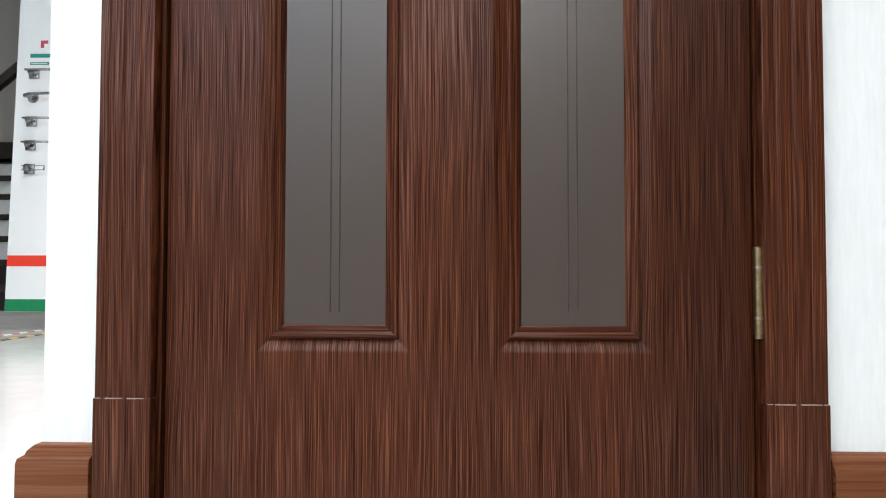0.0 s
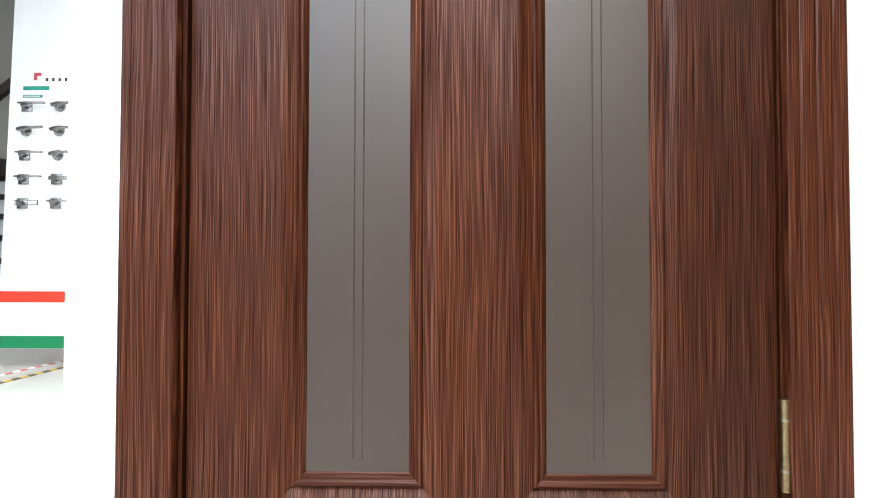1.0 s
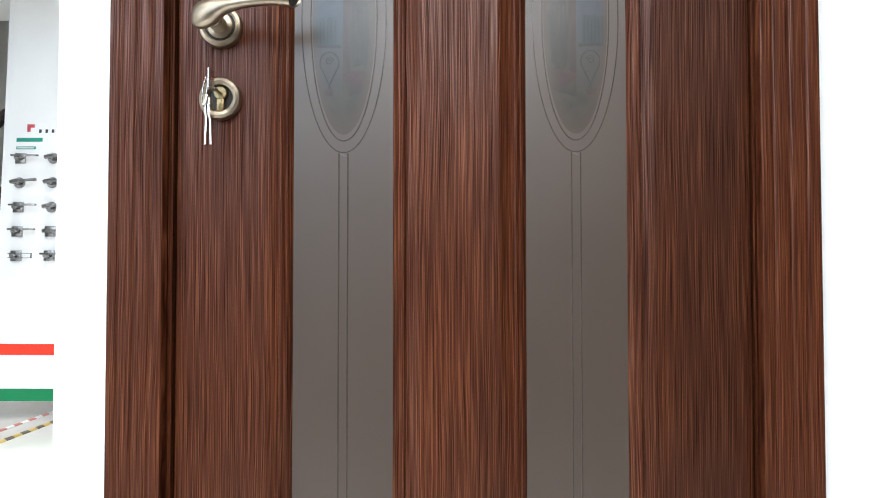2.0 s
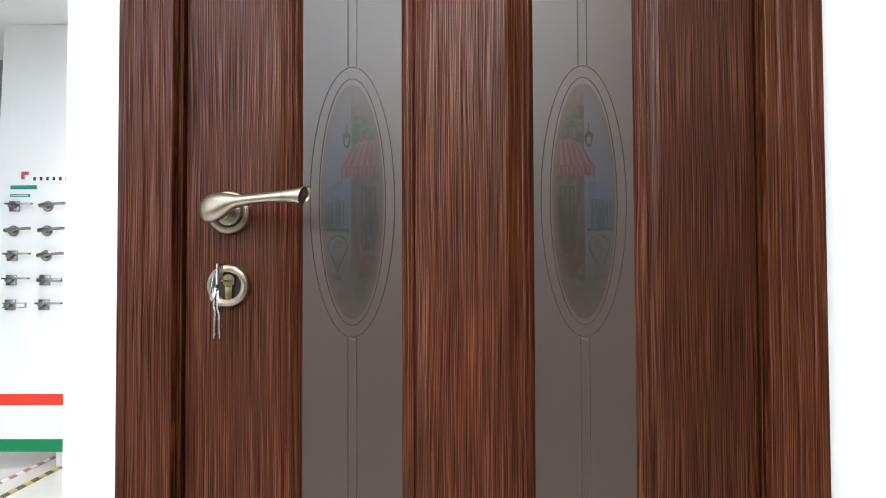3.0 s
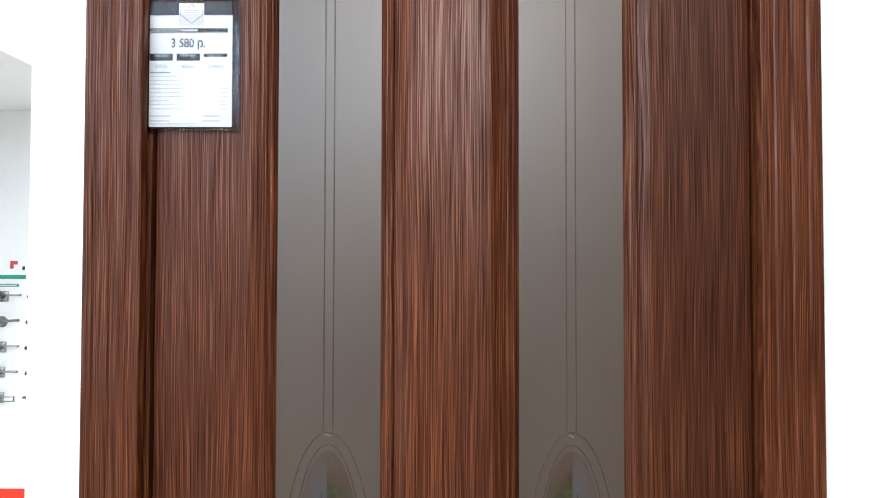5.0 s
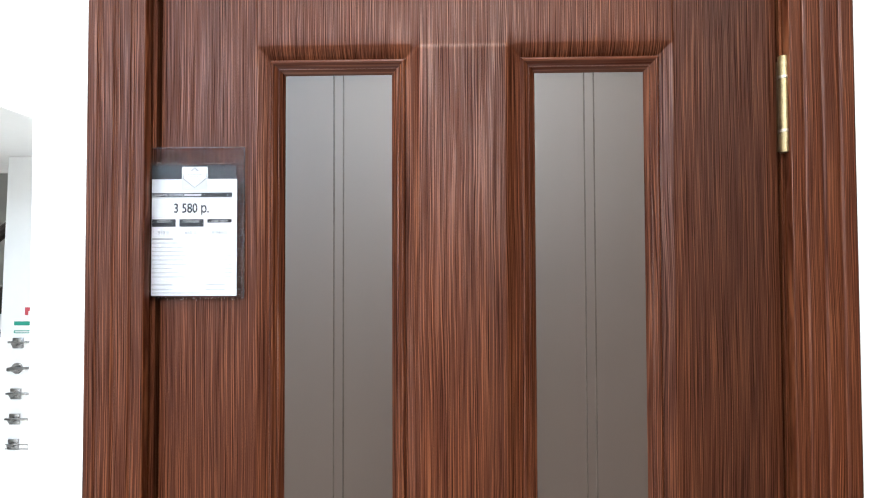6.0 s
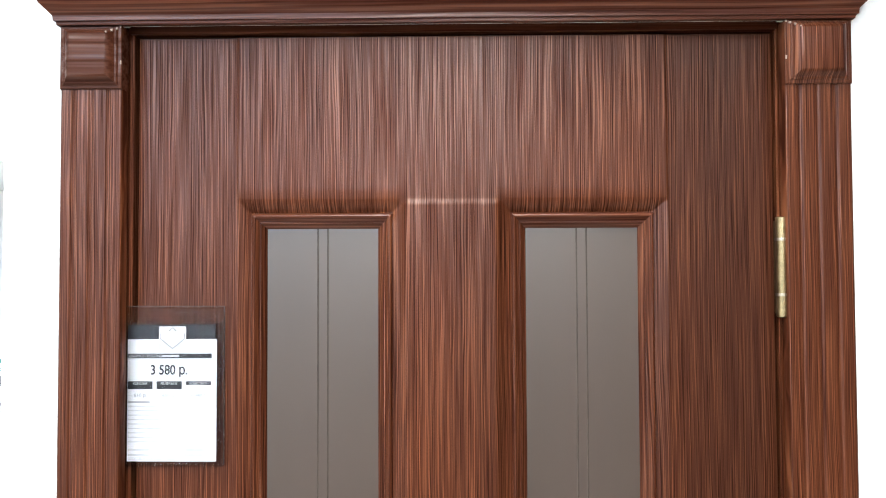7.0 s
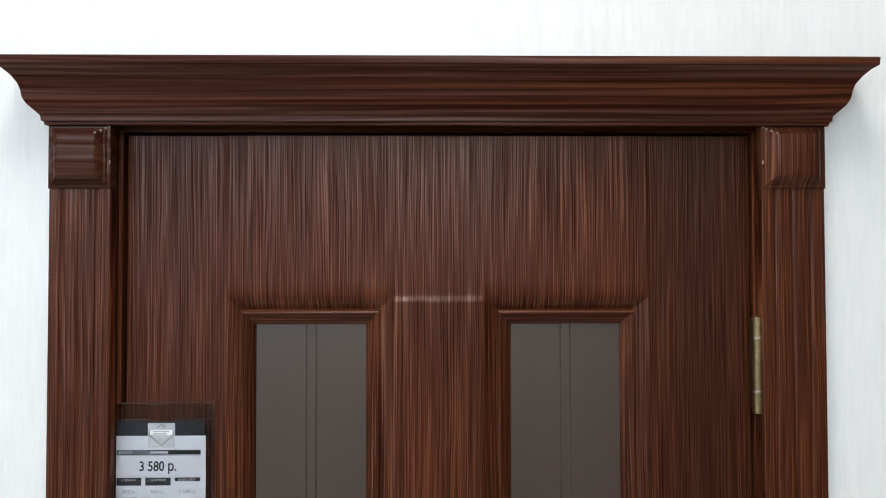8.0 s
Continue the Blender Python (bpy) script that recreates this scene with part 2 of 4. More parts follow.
def upright(cx, cy, profile, n=20, bm=None):
    """Turned about a vertical axis; profile: (radius, z)."""
    loops = [[(cx + r * math.cos(2 * math.pi * k / n), cy + r * math.sin(2 * math.pi * k / n), z) for k in range(n)] for r, z in profile]
    return rings(loops, bm=bm)


def ribbon(path, width, y0, y1, bm=None):
    """A thin strip in a plane y = const along (x, z) points, y0 its back and y1 its crest."""
    loops = []
    for i, (x, z) in enumerate(path):
        a, b = path[max(i - 1, 0)], path[min(i + 1, len(path) - 1)]
        d = Vector((b[0] - a[0], b[1] - a[1])).normalized()
        nx, nz = -d.y * width / 2, d.x * width / 2
        loops.append([(x - nx, y0, z - nz), (x - nx * 0.5, y1, z - nz * 0.5), (x + nx * 0.5, y1, z + nz * 0.5), (x + nx, y0, z + nz)])
    return rings(loops, bm=bm)


def tube(path, r, n=10, bm=None):
    loops = []
    for i, p in enumerate(path):
        d = (Vector(path[min(i + 1, len(path) - 1)]) - Vector(path[max(i - 1, 0)])).normalized()
        u = d.cross(Vector((0.13, 0.31, 0.94))).normalized()
        w = d.cross(u)
        rad = r[i] if isinstance(r, (list, tuple)) else r
        loops.append([Vector(p) + rad * (math.cos(2 * math.pi * k / n) * u + math.sin(2 * math.pi * k / n) * w) for k in range(n)])
    return rings(loops, bm=bm)


def words(name, text, x, z, height, y, mat, parent, align="LEFT", squeeze=1.0, bold=0.0):
    data = bpy.data.curves.new(name, "FONT")
    data.body, data.size, data.align_x, data.extrude = text, height, align, 0.00005
    data.offset = bold
    ob = new(name, data)
    me = bpy.data.meshes.new_from_object(ob.evaluated_get(bpy.context.evaluated_depsgraph_get()))
    bpy.data.objects.remove(ob)
    root = Vector(parent.location) + (Vector(parent.parent.location) if parent.parent else Vector())
    me.transform(Matrix.Translation(Vector((x, y, z)) - root) @ Matrix.Rotation(radians(90), 4, "X") @ Matrix.Diagonal((squeeze, 1, 1, 1)))
    me.materials.clear()
    me.materials.append(mat)
    out = new(name, me)
    out.parent = parent
    return out


# ---- setting ----
WALL = -0.008          # face of the wall round the door
LEFT_END = -0.49       # free end of that wall
DEPTH = 0.14
X0, X1, Y0, Y1 = -3.3, 2.4, Y_SOUTH, 6.4

XB = -4.5
OPEN_X, OPEN_Z = 0.372, 2.02
bm = box(LEFT_END, -OPEN_X, WALL, WALL + DEPTH, 0, CEIL)
box(OPEN_X, X1, WALL, WALL + DEPTH, 0, CEIL, bm=bm)
box(-OPEN_X, OPEN_X, WALL, WALL + DEPTH, OPEN_Z, CEIL, bm=bm)
structure("wall_door", bm, VINYL, "white vinyl wallpapered wall with brushed relief", "wall")
structure("wall_behind_door", box(LEFT_END + 0.02, X1, WALL + DEPTH + 0.10, WALL + DEPTH + 0.16, 0, CEIL), PAINT, "plain wall behind the door", "wall")
structure("wall_east", box(X1, X1 + 0.1, Y0, Y1, 0, CEIL), UNSEEN_DARK, "unseen plain brown wall, kept dark for reflections", "wall")
structure("wall_north", box(XB, X1, Y1, Y1 + 0.1, 0, CEIL), STAIRWALL, "grey beige plastered wall", "wall")
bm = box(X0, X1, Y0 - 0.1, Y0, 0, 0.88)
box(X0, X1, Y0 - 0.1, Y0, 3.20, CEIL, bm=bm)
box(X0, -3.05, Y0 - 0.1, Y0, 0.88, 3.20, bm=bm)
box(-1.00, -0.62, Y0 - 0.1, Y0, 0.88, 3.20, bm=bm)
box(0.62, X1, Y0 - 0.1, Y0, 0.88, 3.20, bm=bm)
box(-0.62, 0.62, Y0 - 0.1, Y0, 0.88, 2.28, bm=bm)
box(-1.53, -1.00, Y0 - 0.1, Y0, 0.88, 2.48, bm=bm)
structure("wall_south", bm, UNSEEN_DARK, "unseen plain brown wall, kept dark for reflections", "wall")
bm = box(X0 - 0.1, X0, Y0, -3.1, 0, CEIL)
box(X0 - 0.1, X0, -0.7, 0.6, 0, CEIL, bm=bm)
box(XB, X0 - 0.1, 0.5, 0.6, 0, CEIL, bm=bm)
box(XB - 0.1, XB, 0.5, Y1, 0, CEIL, bm=bm)
box(X0 - 0.1, X0, -3.1, -0.7, 0, 0.4, bm=bm)
box(X0 - 0.1, X0, -3.1, -0.7, 2.5, CEIL, bm=bm)
structure("wall_west", bm, PAINT, "plain white painted wall with a shop window", "wall")
structure("ceiling", box(XB - 0.1, X1 + 0.1, Y0 - 0.1, Y1 + 0.1, CEIL, CEIL + 0.15), CEILING, "white painted ceiling", "ceiling")
structure("floor", box(XB - 0.1, X1 + 0.1, -1.2, Y1 + 0.1, -0.1, 0), TILE, "glossy white tiled floor", "floor")
# unseen part of the floor, made dark to cut its reflection in the door
structure("floor_unseen", box(XB - 0.1, X1 + 0.1, Y0 - 0.1, -1.2, -0.1, 0), UNSEEN_DARK, "unseen plain floor, added dark to keep reflections off the door", "floor")


def skirting(name, x0, x1, wrap):
    """Profiled skirting board along the door wall, returned round the wall's free end if wrap."""
    prof = [(0.0, 0.0), (-0.020, 0.0), (-0.020, 0.058), (-0.0185, 0.064), (-0.013, 0.067), (-0.012, 0.071), (-0.006, 0.077), (0.0, 0.079)]
    loops = [[(x1, WALL + y, z) for y, z in prof]]
    loops.append([(x0 + (y if wrap else 0.0), WALL + y, z) for y, z in prof])
    if wrap:
        loops.append([(x0 + y, WALL + DEPTH, z) for y, z in prof])
    structure(name, rings(loops), SKIRT, "orange-brown wooden skirting board with a moulded top", "skirting", 30)


skirting("baseboard_1", LEFT_END, -0.4225, True)
skirting("baseboard_2", 0.4265, X1, False)

# ---- the door ----
LEAF_L, LEAF_R = -0.3455, 0.3497
LEAF_Z0, LEAF_Z1 = 0.008, 2.008
GX0, GX1, GZ0, GZ1 = 0.0815, 0.2045, 0.219, 1.797   # visible glass, from the leaf's middle
BEAD = 0.0175                                        # width of the glazing bead
door = thing("door", (0, 0, LEAF_Z0), "closed dark walnut interior door with two narrow frosted glass panels", "door")

ROLL = 0.0155


def smooth_step(t):
    t = min(1.0, max(0.0, t))
    return t * t * (3 - 2 * t)


def relief(x, z):
    """Depth of the milled face: a groove round each glazed opening with rolled shoulders, a raised middle stile."""
    ax = abs(x)
    dx = max(GX0 - BEAD - ax, ax - GX1 - BEAD)
    dz = max(GZ0 - BEAD - z, z - GZ1 - BEAD)
    d = max(dx, dz)
    y = 0.0
    edge = GX0 - BEAD - ROLL
    if z < GZ1 + BEAD + ROLL:
        y -= 0.0040 * smooth_step((edge + 0.012 - ax) / 0.012) * smooth_step((GZ1 + BEAD + ROLL - z) / 0.008) * smooth_step((z - GZ0 + 0.1) / 0.12)
    if z > GZ1:
        y -= 0.0018 * smooth_step((0.2365 - ax) / 0.002)
        y += 0.0015 * smooth_step((ROLL + 0.012 - (z - GZ1 - BEAD)) / 0.02) * smooth_step((0.2365 - ax) / 0.004) * smooth_step((ax - edge) / 0.006)
    if d < ROLL:
        t = max(0.0, d) / ROLL
        y = y * t + (0.0042 + 0.0034 * smooth_step(0.5 + (dz - dx) / 0.006)) * (1 - t) ** 1.7
    return y


def lines(stops):
    out = []
    for (a, b, n) in stops:
        out += [a + (b - a) * k / n for k in range(n)]
    return out + [stops[-1][1]]


HOLE = 0.006
xa = lines([(0, 0.034, 2), (0.034, 0.0635, 12), (0.0635, 0.064, 1), (0.064, GX0 - HOLE, 2), (GX0 - HOLE, GX1 + HOLE, 1), (GX1 + HOLE, 0.222, 2),
            (0.222, 0.2225, 1), (0.2225, 0.2395, 12), (0.2395, 0.335, 3)])
xs = [-x for x in xa[:0:-1]] + xa
xs = [LEAF_L, LEAF_L + 0.0004, LEAF_L + 0.0012] + xs + [LEAF_R - 0.0012, LEAF_R - 0.0004, LEAF_R]
zs = lines([(LEAF_Z0, 0.11, 1), (0.11, 0.184, 3), (0.184, GZ0 - BEAD, 12), (GZ0 - BEAD, GZ0 - HOLE, 2), (GZ0 - HOLE, GZ1 + HOLE, 2), (GZ1 + HOLE, GZ1 + BEAD, 2),
            (GZ1 + BEAD, GZ1 + BEAD + ROLL, 14), (GZ1 + BEAD + ROLL, 1.848, 6), (1.848, LEAF_Z1, 2)])


def leaf_face(x, z):
    ax = min(x - LEAF_L, LEAF_R - x)
    return relief(x, z) + (0.0 if ax >= 0.0012 else 0.0011 * (1 - math.sqrt(max(0, 1 - ((0.0012 - ax) / 0.0012) ** 2))))


bm = bmesh.new()
front = [[bm.verts.new((x, leaf_face(x, z), z)) for z in zs] for x in xs]
back = [[bm.verts.new((x, 0.040, z)) for z in zs] for x in xs]
solid = {}
for i in range(len(xs) - 1):
    for j in range(len(zs) - 1):
        mx, mz = abs(xs[i] + xs[i + 1]) / 2, (zs[j] + zs[j + 1]) / 2
        solid[i, j] = not (GX0 - HOLE < mx < GX1 + HOLE and GZ0 - HOLE < mz < GZ1 + HOLE)
for (i, j), full in solid.items():
    if not full:
        continue
    bm.faces.new((front[i][j], front[i + 1][j], front[i + 1][j + 1], front[i][j + 1]))
    bm.faces.new((back[i][j], back[i][j + 1], back[i + 1][j + 1], back[i + 1][j]))
    for di, dj, a, b in ((-1, 0, (0, 0), (0, 1)), (1, 0, (1, 0), (1, 1)), (0, -1, (0, 0), (1, 0)), (0, 1, (0, 1), (1, 1))):
        if not solid.get((i + di, j + dj), False):
            bm.faces.new((front[i + a[0]][j + a[1]], front[i + b[0]][j + b[1]], back[i + b[0]][j + b[1]], back[i + a[0]][j + a[1]]))
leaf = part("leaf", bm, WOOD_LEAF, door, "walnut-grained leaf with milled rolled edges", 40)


def bead(x0, x1, side, glass):
    """One mitred piece of the glazing bead on the given side of a pane."""
    prof = [(0.0, 0.0099), (0.0004, 0.0092), (0.0058, 0.0044), (0.0064, 0.0053), (0.0076, 0.0053), (0.0120, 0.0010), (0.0134, 0.0006), (0.0150, 0.0016), (0.0166, 0.0044), (BEAD, 0.0090)]
    loops = []
    for end in (0, 1):
        loop = []
        for s, y in prof:
            if side == "top":
                loop.append((x0 - s if end == 0 else x1 + s, y, GZ1 + s))
            elif side == "bottom":
                loop.append((x0 - s if end == 0 else x1 + s, y, GZ0 - s))
            elif side == "left":
                loop.append((x0 - s, y, GZ0 - s if end == 0 else GZ1 + s))
            else:
                loop.append((x1 + s, y, GZ0 - s if end == 0 else GZ1 + s))
        loops.append(loop)
    part("glazing_bead", rings(loops), WOOD if side in ("left", "right") else WOOD_X, glass, "", 28)


OVAL_Z, OA, OB, IA, IB = 1.0190, 0.0525, 0.1675, 0.0412, 0.1530


def arc(cx, a, b, n=96):
    return [(cx + a * math.sin(2 * math.pi * k / n), OVAL_Z + b * math.cos(2 * math.pi * k / n)) for k in range(n + 1)]


def picture(cx, flip, glass):
    """The dim street view printed inside the oval; flip mirrors it."""
    y = 0.0096

    zc = OVAL_Z
    disc = bmesh.new()
    disc.faces.new([disc.verts.new((cx + 0.95 * (a - cx), y, zc + 0.95 * (b - zc))) for a, b in arc(cx, IA, IB)[:-1]])
    part("printed_picture", disc, SKY_PRINT, glass, "dim printed street view in an oval")

    def shape(name, points, mat, lift):
        bm3 = bmesh.new()
        bm3.faces.new([bm3.verts.new((cx + flip * a, y - lift, zc + b)) for a, b in points])
        part(name, bm3, mat, glass)

    def rim(t, k=0.94):
        return IA * k * math.sin(t), IB * k * math.cos(t)

    # house front along one half of the oval, cut off straight towards the sky
    side = [rim(0.02 + 2.40 * k / 30) for k in range(31)]

    def front(z_top, z_low, x_in=-0.001):
        """The part of the house front between two heights."""
        edge = [(a, b) for a, b in side if z_low <= b <= z_top]
        return [(x_in, z_top)] + edge + [(x_in, z_low)]

    shape("printed_house", front(0.147, -0.100), HOUSE_PRINT, 0.0002)
    shape("printed_gable", front(0.146, 0.118), GABLE_PRINT, 0.0003)
    shape("printed_window", [(0.003, 0.138), (0.008, 0.137), (0.009, 0.127), (0.003, 0.126)], FLAME_PRINT, 0.0004)
    shape("printed_creeper", [(0.000, 0.108), (0.010, 0.112), (0.020, 0.104), (0.027, 0.092), (0.029, 0.079), (0.016, 0.076), (0.000, 0.080)], CREEPER_PRINT, 0.0003)
    shape("printed_flowers", [(0.004, 0.121), (0.012, 0.122), (0.018, 0.112), (0.012, 0.105), (0.005, 0.108)], BLOOM_PRINT, 0.0004)
    low = [rim(2.35 + 1.58 * k / 20) for k in range(21)]
    shape("printed_ground", [(0.026, -0.082), (0.010, -0.086), (-0.004, -0.080), (-0.016, -0.094), (-0.026, -0.092)] + low[::-1], GROUND_PRINT, 0.0001)
    shape("printed_pillar", [(-0.001, 0.036), (0.0085, 0.036), (0.0085, -0.070), (-0.001, -0.072)], PILLAR_PRINT, 0.0003)
    shape("printed_doorway", [(0.011, 0.018), (0.029, 0.018), (0.030, -0.058), (0.011, -0.062)], DOOR_PRINT, 0.0003)
    for k in range(3):
        shape("printed_shutter", [(0.013 + 0.0055 * k, 0.014), (0.016 + 0.0055 * k, 0.014), (0.016 + 0.0055 * k, -0.050), (0.013 + 0.0055 * k, -0.052)], HOUSE_PRINT, 0.0004)
    shape("printed_step", [(-0.001, -0.070), (0.012, -0.066), (0.030, -0.066), (0.026, -0.084), (0.021, -0.092), (0.008, -0.084), (-0.001, -0.078)], STEP_PRINT, 0.0004)
    # awning with slanting stripes over a scalloped valance
    shape("printed_awning", [(0.0015, 0.070), (0.016, 0.076), (0.031, 0.075), (0.036, 0.044), (-0.0150, 0.043), (-0.0060, 0.054)], AWNING_PRINT, 0.0004)
    for k in range(6):
        a, b = 0.003 + 0.0052 * k, -0.012 + 0.0082 * k
        shape("printed_stripe", [(a, 0.071), (a + 0.0022, 0.071), (b + 0.0036, 0.044), (b, 0.044)], VALANCE_PRINT, 0.0005)
    hem = [(0.0355 - 0.0042 * k, 0.029 + (0.0030 if k % 2 else 0.0)) for k in range(12)]
    shape("printed_valance", [(0.0360, 0.044)] + hem + [(-0.0135, 0.024), (-0.0150, 0.043)], VALANCE_PRINT, 0.0005)
    for k in range(9):
        a = -0.0110 + 0.0050 * k
        shape("printed_stripe", [(a, 0.042), (a + 0.0020, 0.042), (a + 0.0018, 0.033), (a + 0.0002, 0.033)], AWNING_PRINT, 0.0006)
    # far hills and a quay railing
    shape("printed_hills", [(-0.037, 0.012), (-0.028, 0.018), (-0.016, 0.026), (-0.006, 0.020), (-0.001, 0.022), (-0.001, 0.000), (-0.038, 0.000)], HILL_PRINT, 0.0001)
    shape("printed_railing", [(-0.0370, 0.000), (-0.008, 0.002), (-0.008, -0.034), (-0.0355, -0.034)], RAIL_PRINT, 0.0002)
    for k in range(6):
        a = -0.034 + 0.0045 * k
        shape("printed_rail_bar", [(a, -0.003), (a + 0.0012, -0.003), (a + 0.0012, -0.032), (a, -0.032)], DUSK_PRINT, 0.0003)
    shape("printed_rail_base", [(-0.0365, -0.033), (-0.004, -0.034), (-0.004, -0.038), (-0.0355, -0.037)], DUSK_PRINT, 0.0003)
    # wall lantern on a hook
    shape("printed_hook", [(-0.0075, 0.097), (-0.0062, 0.097), (-0.0062, 0.084), (-0.0075, 0.084)], LANTERN_PRINT, 0.0005)
    shape("printed_lantern", [(-0.0088, 0.086), (-0.0120, 0.081), (-0.0112, 0.072), (-0.0088, 0.066), (-0.0050, 0.066), (-0.0026, 0.072), (-0.0018, 0.081), (-0.0050, 0.086)], LANTERN_PRINT, 0.0005)
    shape("printed_flame", [(-0.0095, 0.079), (-0.0088, 0.070), (-0.0052, 0.070), (-0.0044, 0.079)], FLAME_PRINT, 0.0006)
    # scrolled iron stand: a loop whose ends cross over a small tub
    loop_line = [(-0.0180 + 0.0118 * math.sin(t), -0.0560 + 0.0135 * math.cos(t)) for t in [-2.2 + 4.4 * k / 28 for k in range(29)]]
    loop_line = [(-0.0150, -0.0920), (-0.0215, -0.0760)] + loop_line + [(-0.0145, -0.0760), (-0.0210, -0.0920)]
    part("printed_scroll", ribbon([(cx + flip * a, zc + b) for a, b in loop_line], 0.0013, y - 0.0002, y - 0.00035), DUSK_PRINT, glass)
    curl = [(-0.0180 + (0.0056 - 0.0002 * k) * math.cos(0.42 * k), -0.0540 + (0.0056 - 0.0002 * k) * math.sin(0.42 * k)) for k in range(22)]
    part("printed_scroll", ribbon([(cx + flip * a, zc + b) for a, b in curl], 0.0011, y - 0.0002, y - 0.00035), DUSK_PRINT, glass)
    shape("printed_tub", [(-0.0260, -0.0900), (-0.0125, -0.0900), (-0.0140, -0.0975), (-0.0245, -0.0975)], STEP_PRINT, 0.0004)


def print_colour(name, low, high, scale):
    mat, nt, bsdf = material(name)
    low, high = (tuple(0.74 * v for v in c) for c in (low, high))
    n = node(nt, "ShaderNodeTexNoise", Scale=1.0, Detail=3.0)
    nt.links.new(stretched(nt, scale), n.inputs["Vector"])
    nt.links.new(ramp(nt, n.outputs[0], [(0.35, low), (0.65, high)]), bsdf.inputs["Base Color"])
    bsdf.inputs["Roughness"].default_value = 0.3
    # the print thins out towards the oval's rim
    geo = nt.nodes.new("ShaderNodeNewGeometry")
    flat = nt.nodes.new("ShaderNodeVectorMath")
    flat.operation = "ABSOLUTE"
    nt.links.new(geo.outputs["Position"], flat.inputs[0])
    span = nt.nodes.new("ShaderNodeVectorMath")
    span.operation = "MULTIPLY_ADD"
    span.inputs[1].default_value = (1 / IA, 0, 1 / IB)
    span.inputs[2].default_value = (-0.143 / IA, 0, -OVAL_Z / IB)
    nt.links.new(flat.outputs[0], span.inputs[0])
    dist = nt.nodes.new("ShaderNodeVectorMath")
    dist.operation = "LENGTH"
    nt.links.new(span.outputs[0], dist.inputs[0])
    rim = ramp(nt, dist.outputs["Value"], [(0.74, (0, 0, 0)), (0.95, (1, 1, 1))])
    nt.links.new(mix(nt, nt.nodes["Color Ramp"].outputs[0], (0.059, 0.041, 0.031), rim), bsdf.inputs["Base Color"])
    return mat


HOUSE_PRINT = print_colour("dim_brown_print", (0.030, 0.024, 0.017), (0.056, 0.045, 0.031), (70, 70, 36))
GABLE_PRINT = print_colour("dim_orange_brown_print", (0.050, 0.032, 0.020), (0.078, 0.052, 0.034), (90, 90, 60))
CREEPER_PRINT = print_colour("dim_green_print", (0.024, 0.028, 0.014), (0.060, 0.052, 0.026), (180, 180, 160))
BLOOM_PRINT = print_colour("dim_rust_print", (0.060, 0.030, 0.020), (0.080, 0.046, 0.030), (200, 200, 160))
GROUND_PRINT = print_colour("dim_ground_print", (0.042, 0.036, 0.028), (0.060, 0.051, 0.040), (60, 60, 60))
PILLAR_PRINT = print_colour("dim_umber_print", (0.040, 0.026, 0.020), (0.056, 0.038, 0.029), (120, 120, 30))
STEP_PRINT = print_colour("dim_brick_print", (0.046, 0.025, 0.020), (0.060, 0.036, 0.028), (90, 90, 90))
AWNING_PRINT = print_colour("dim_red_print", (0.080, 0.036, 0.029), (0.104, 0.050, 0.040), (300, 300, 10))
VALANCE_PRINT = print_colour("dim_dark_red_print", (0.060, 0.024, 0.020), (0.078, 0.034, 0.028), (420, 420, 10))
DOOR_PRINT = print_colour("dim_doorway_print", (0.026, 0.022, 0.016), (0.038, 0.032, 0.023), (160, 160, 30))
HILL_PRINT = print_colour("dim_blue_print", (0.046, 0.050, 0.060), (0.058, 0.062, 0.074), (80, 80, 60))
RAIL_PRINT = print_colour("dim_slate_print", (0.030, 0.040, 0.042), (0.044, 0.054, 0.056), (260, 260, 20))
DUSK_PRINT = print_colour("dim_grey_print", (0.026, 0.026, 0.024), (0.036, 0.034, 0.030), (90, 90, 90))
LANTERN_PRINT = print_colour("dim_dark_print", (0.016, 0.015, 0.012), (0.028, 0.024, 0.018), (90, 90, 90))
FLAME_PRINT = print_colour("dim_amber_print", (0.085, 0.065, 0.030), (0.10, 0.078, 0.036), (90, 90, 90))
SKY_PRINT = print_colour("dim_sky_print", (0.090, 0.074, 0.064), (0.10, 0.083, 0.073), (60, 60, 20))
# the printed sky deepens to a dusky blue towards the railing
snt = SKY_PRINT.node_tree
sep = snt.nodes.new("ShaderNodeSeparateXYZ")
snt.links.new(snt.nodes["Geometry"].outputs["Position"], sep.inputs[0])
span = node(snt, "ShaderNodeMapRange")
for slot, value in ((1, OVAL_Z - 0.15), (2, OVAL_Z + 0.15)):
    span.inputs[slot].default_value = value
snt.links.new(sep.outputs["Z"], span.inputs[0])
dusk = ramp(snt, span.outputs[0], [(0.10, (0.034, 0.030, 0.025)), (0.34, (0.046, 0.041, 0.037)), (0.46, (0.040, 0.042, 0.047)), (0.62, (0.046, 0.046, 0.054)), (0.95, (0.062, 0.053, 0.047))])
old = snt.nodes["Principled BSDF"].inputs["Base Color"].links[0].from_node
snt.links.new(dusk, old.inputs[6])


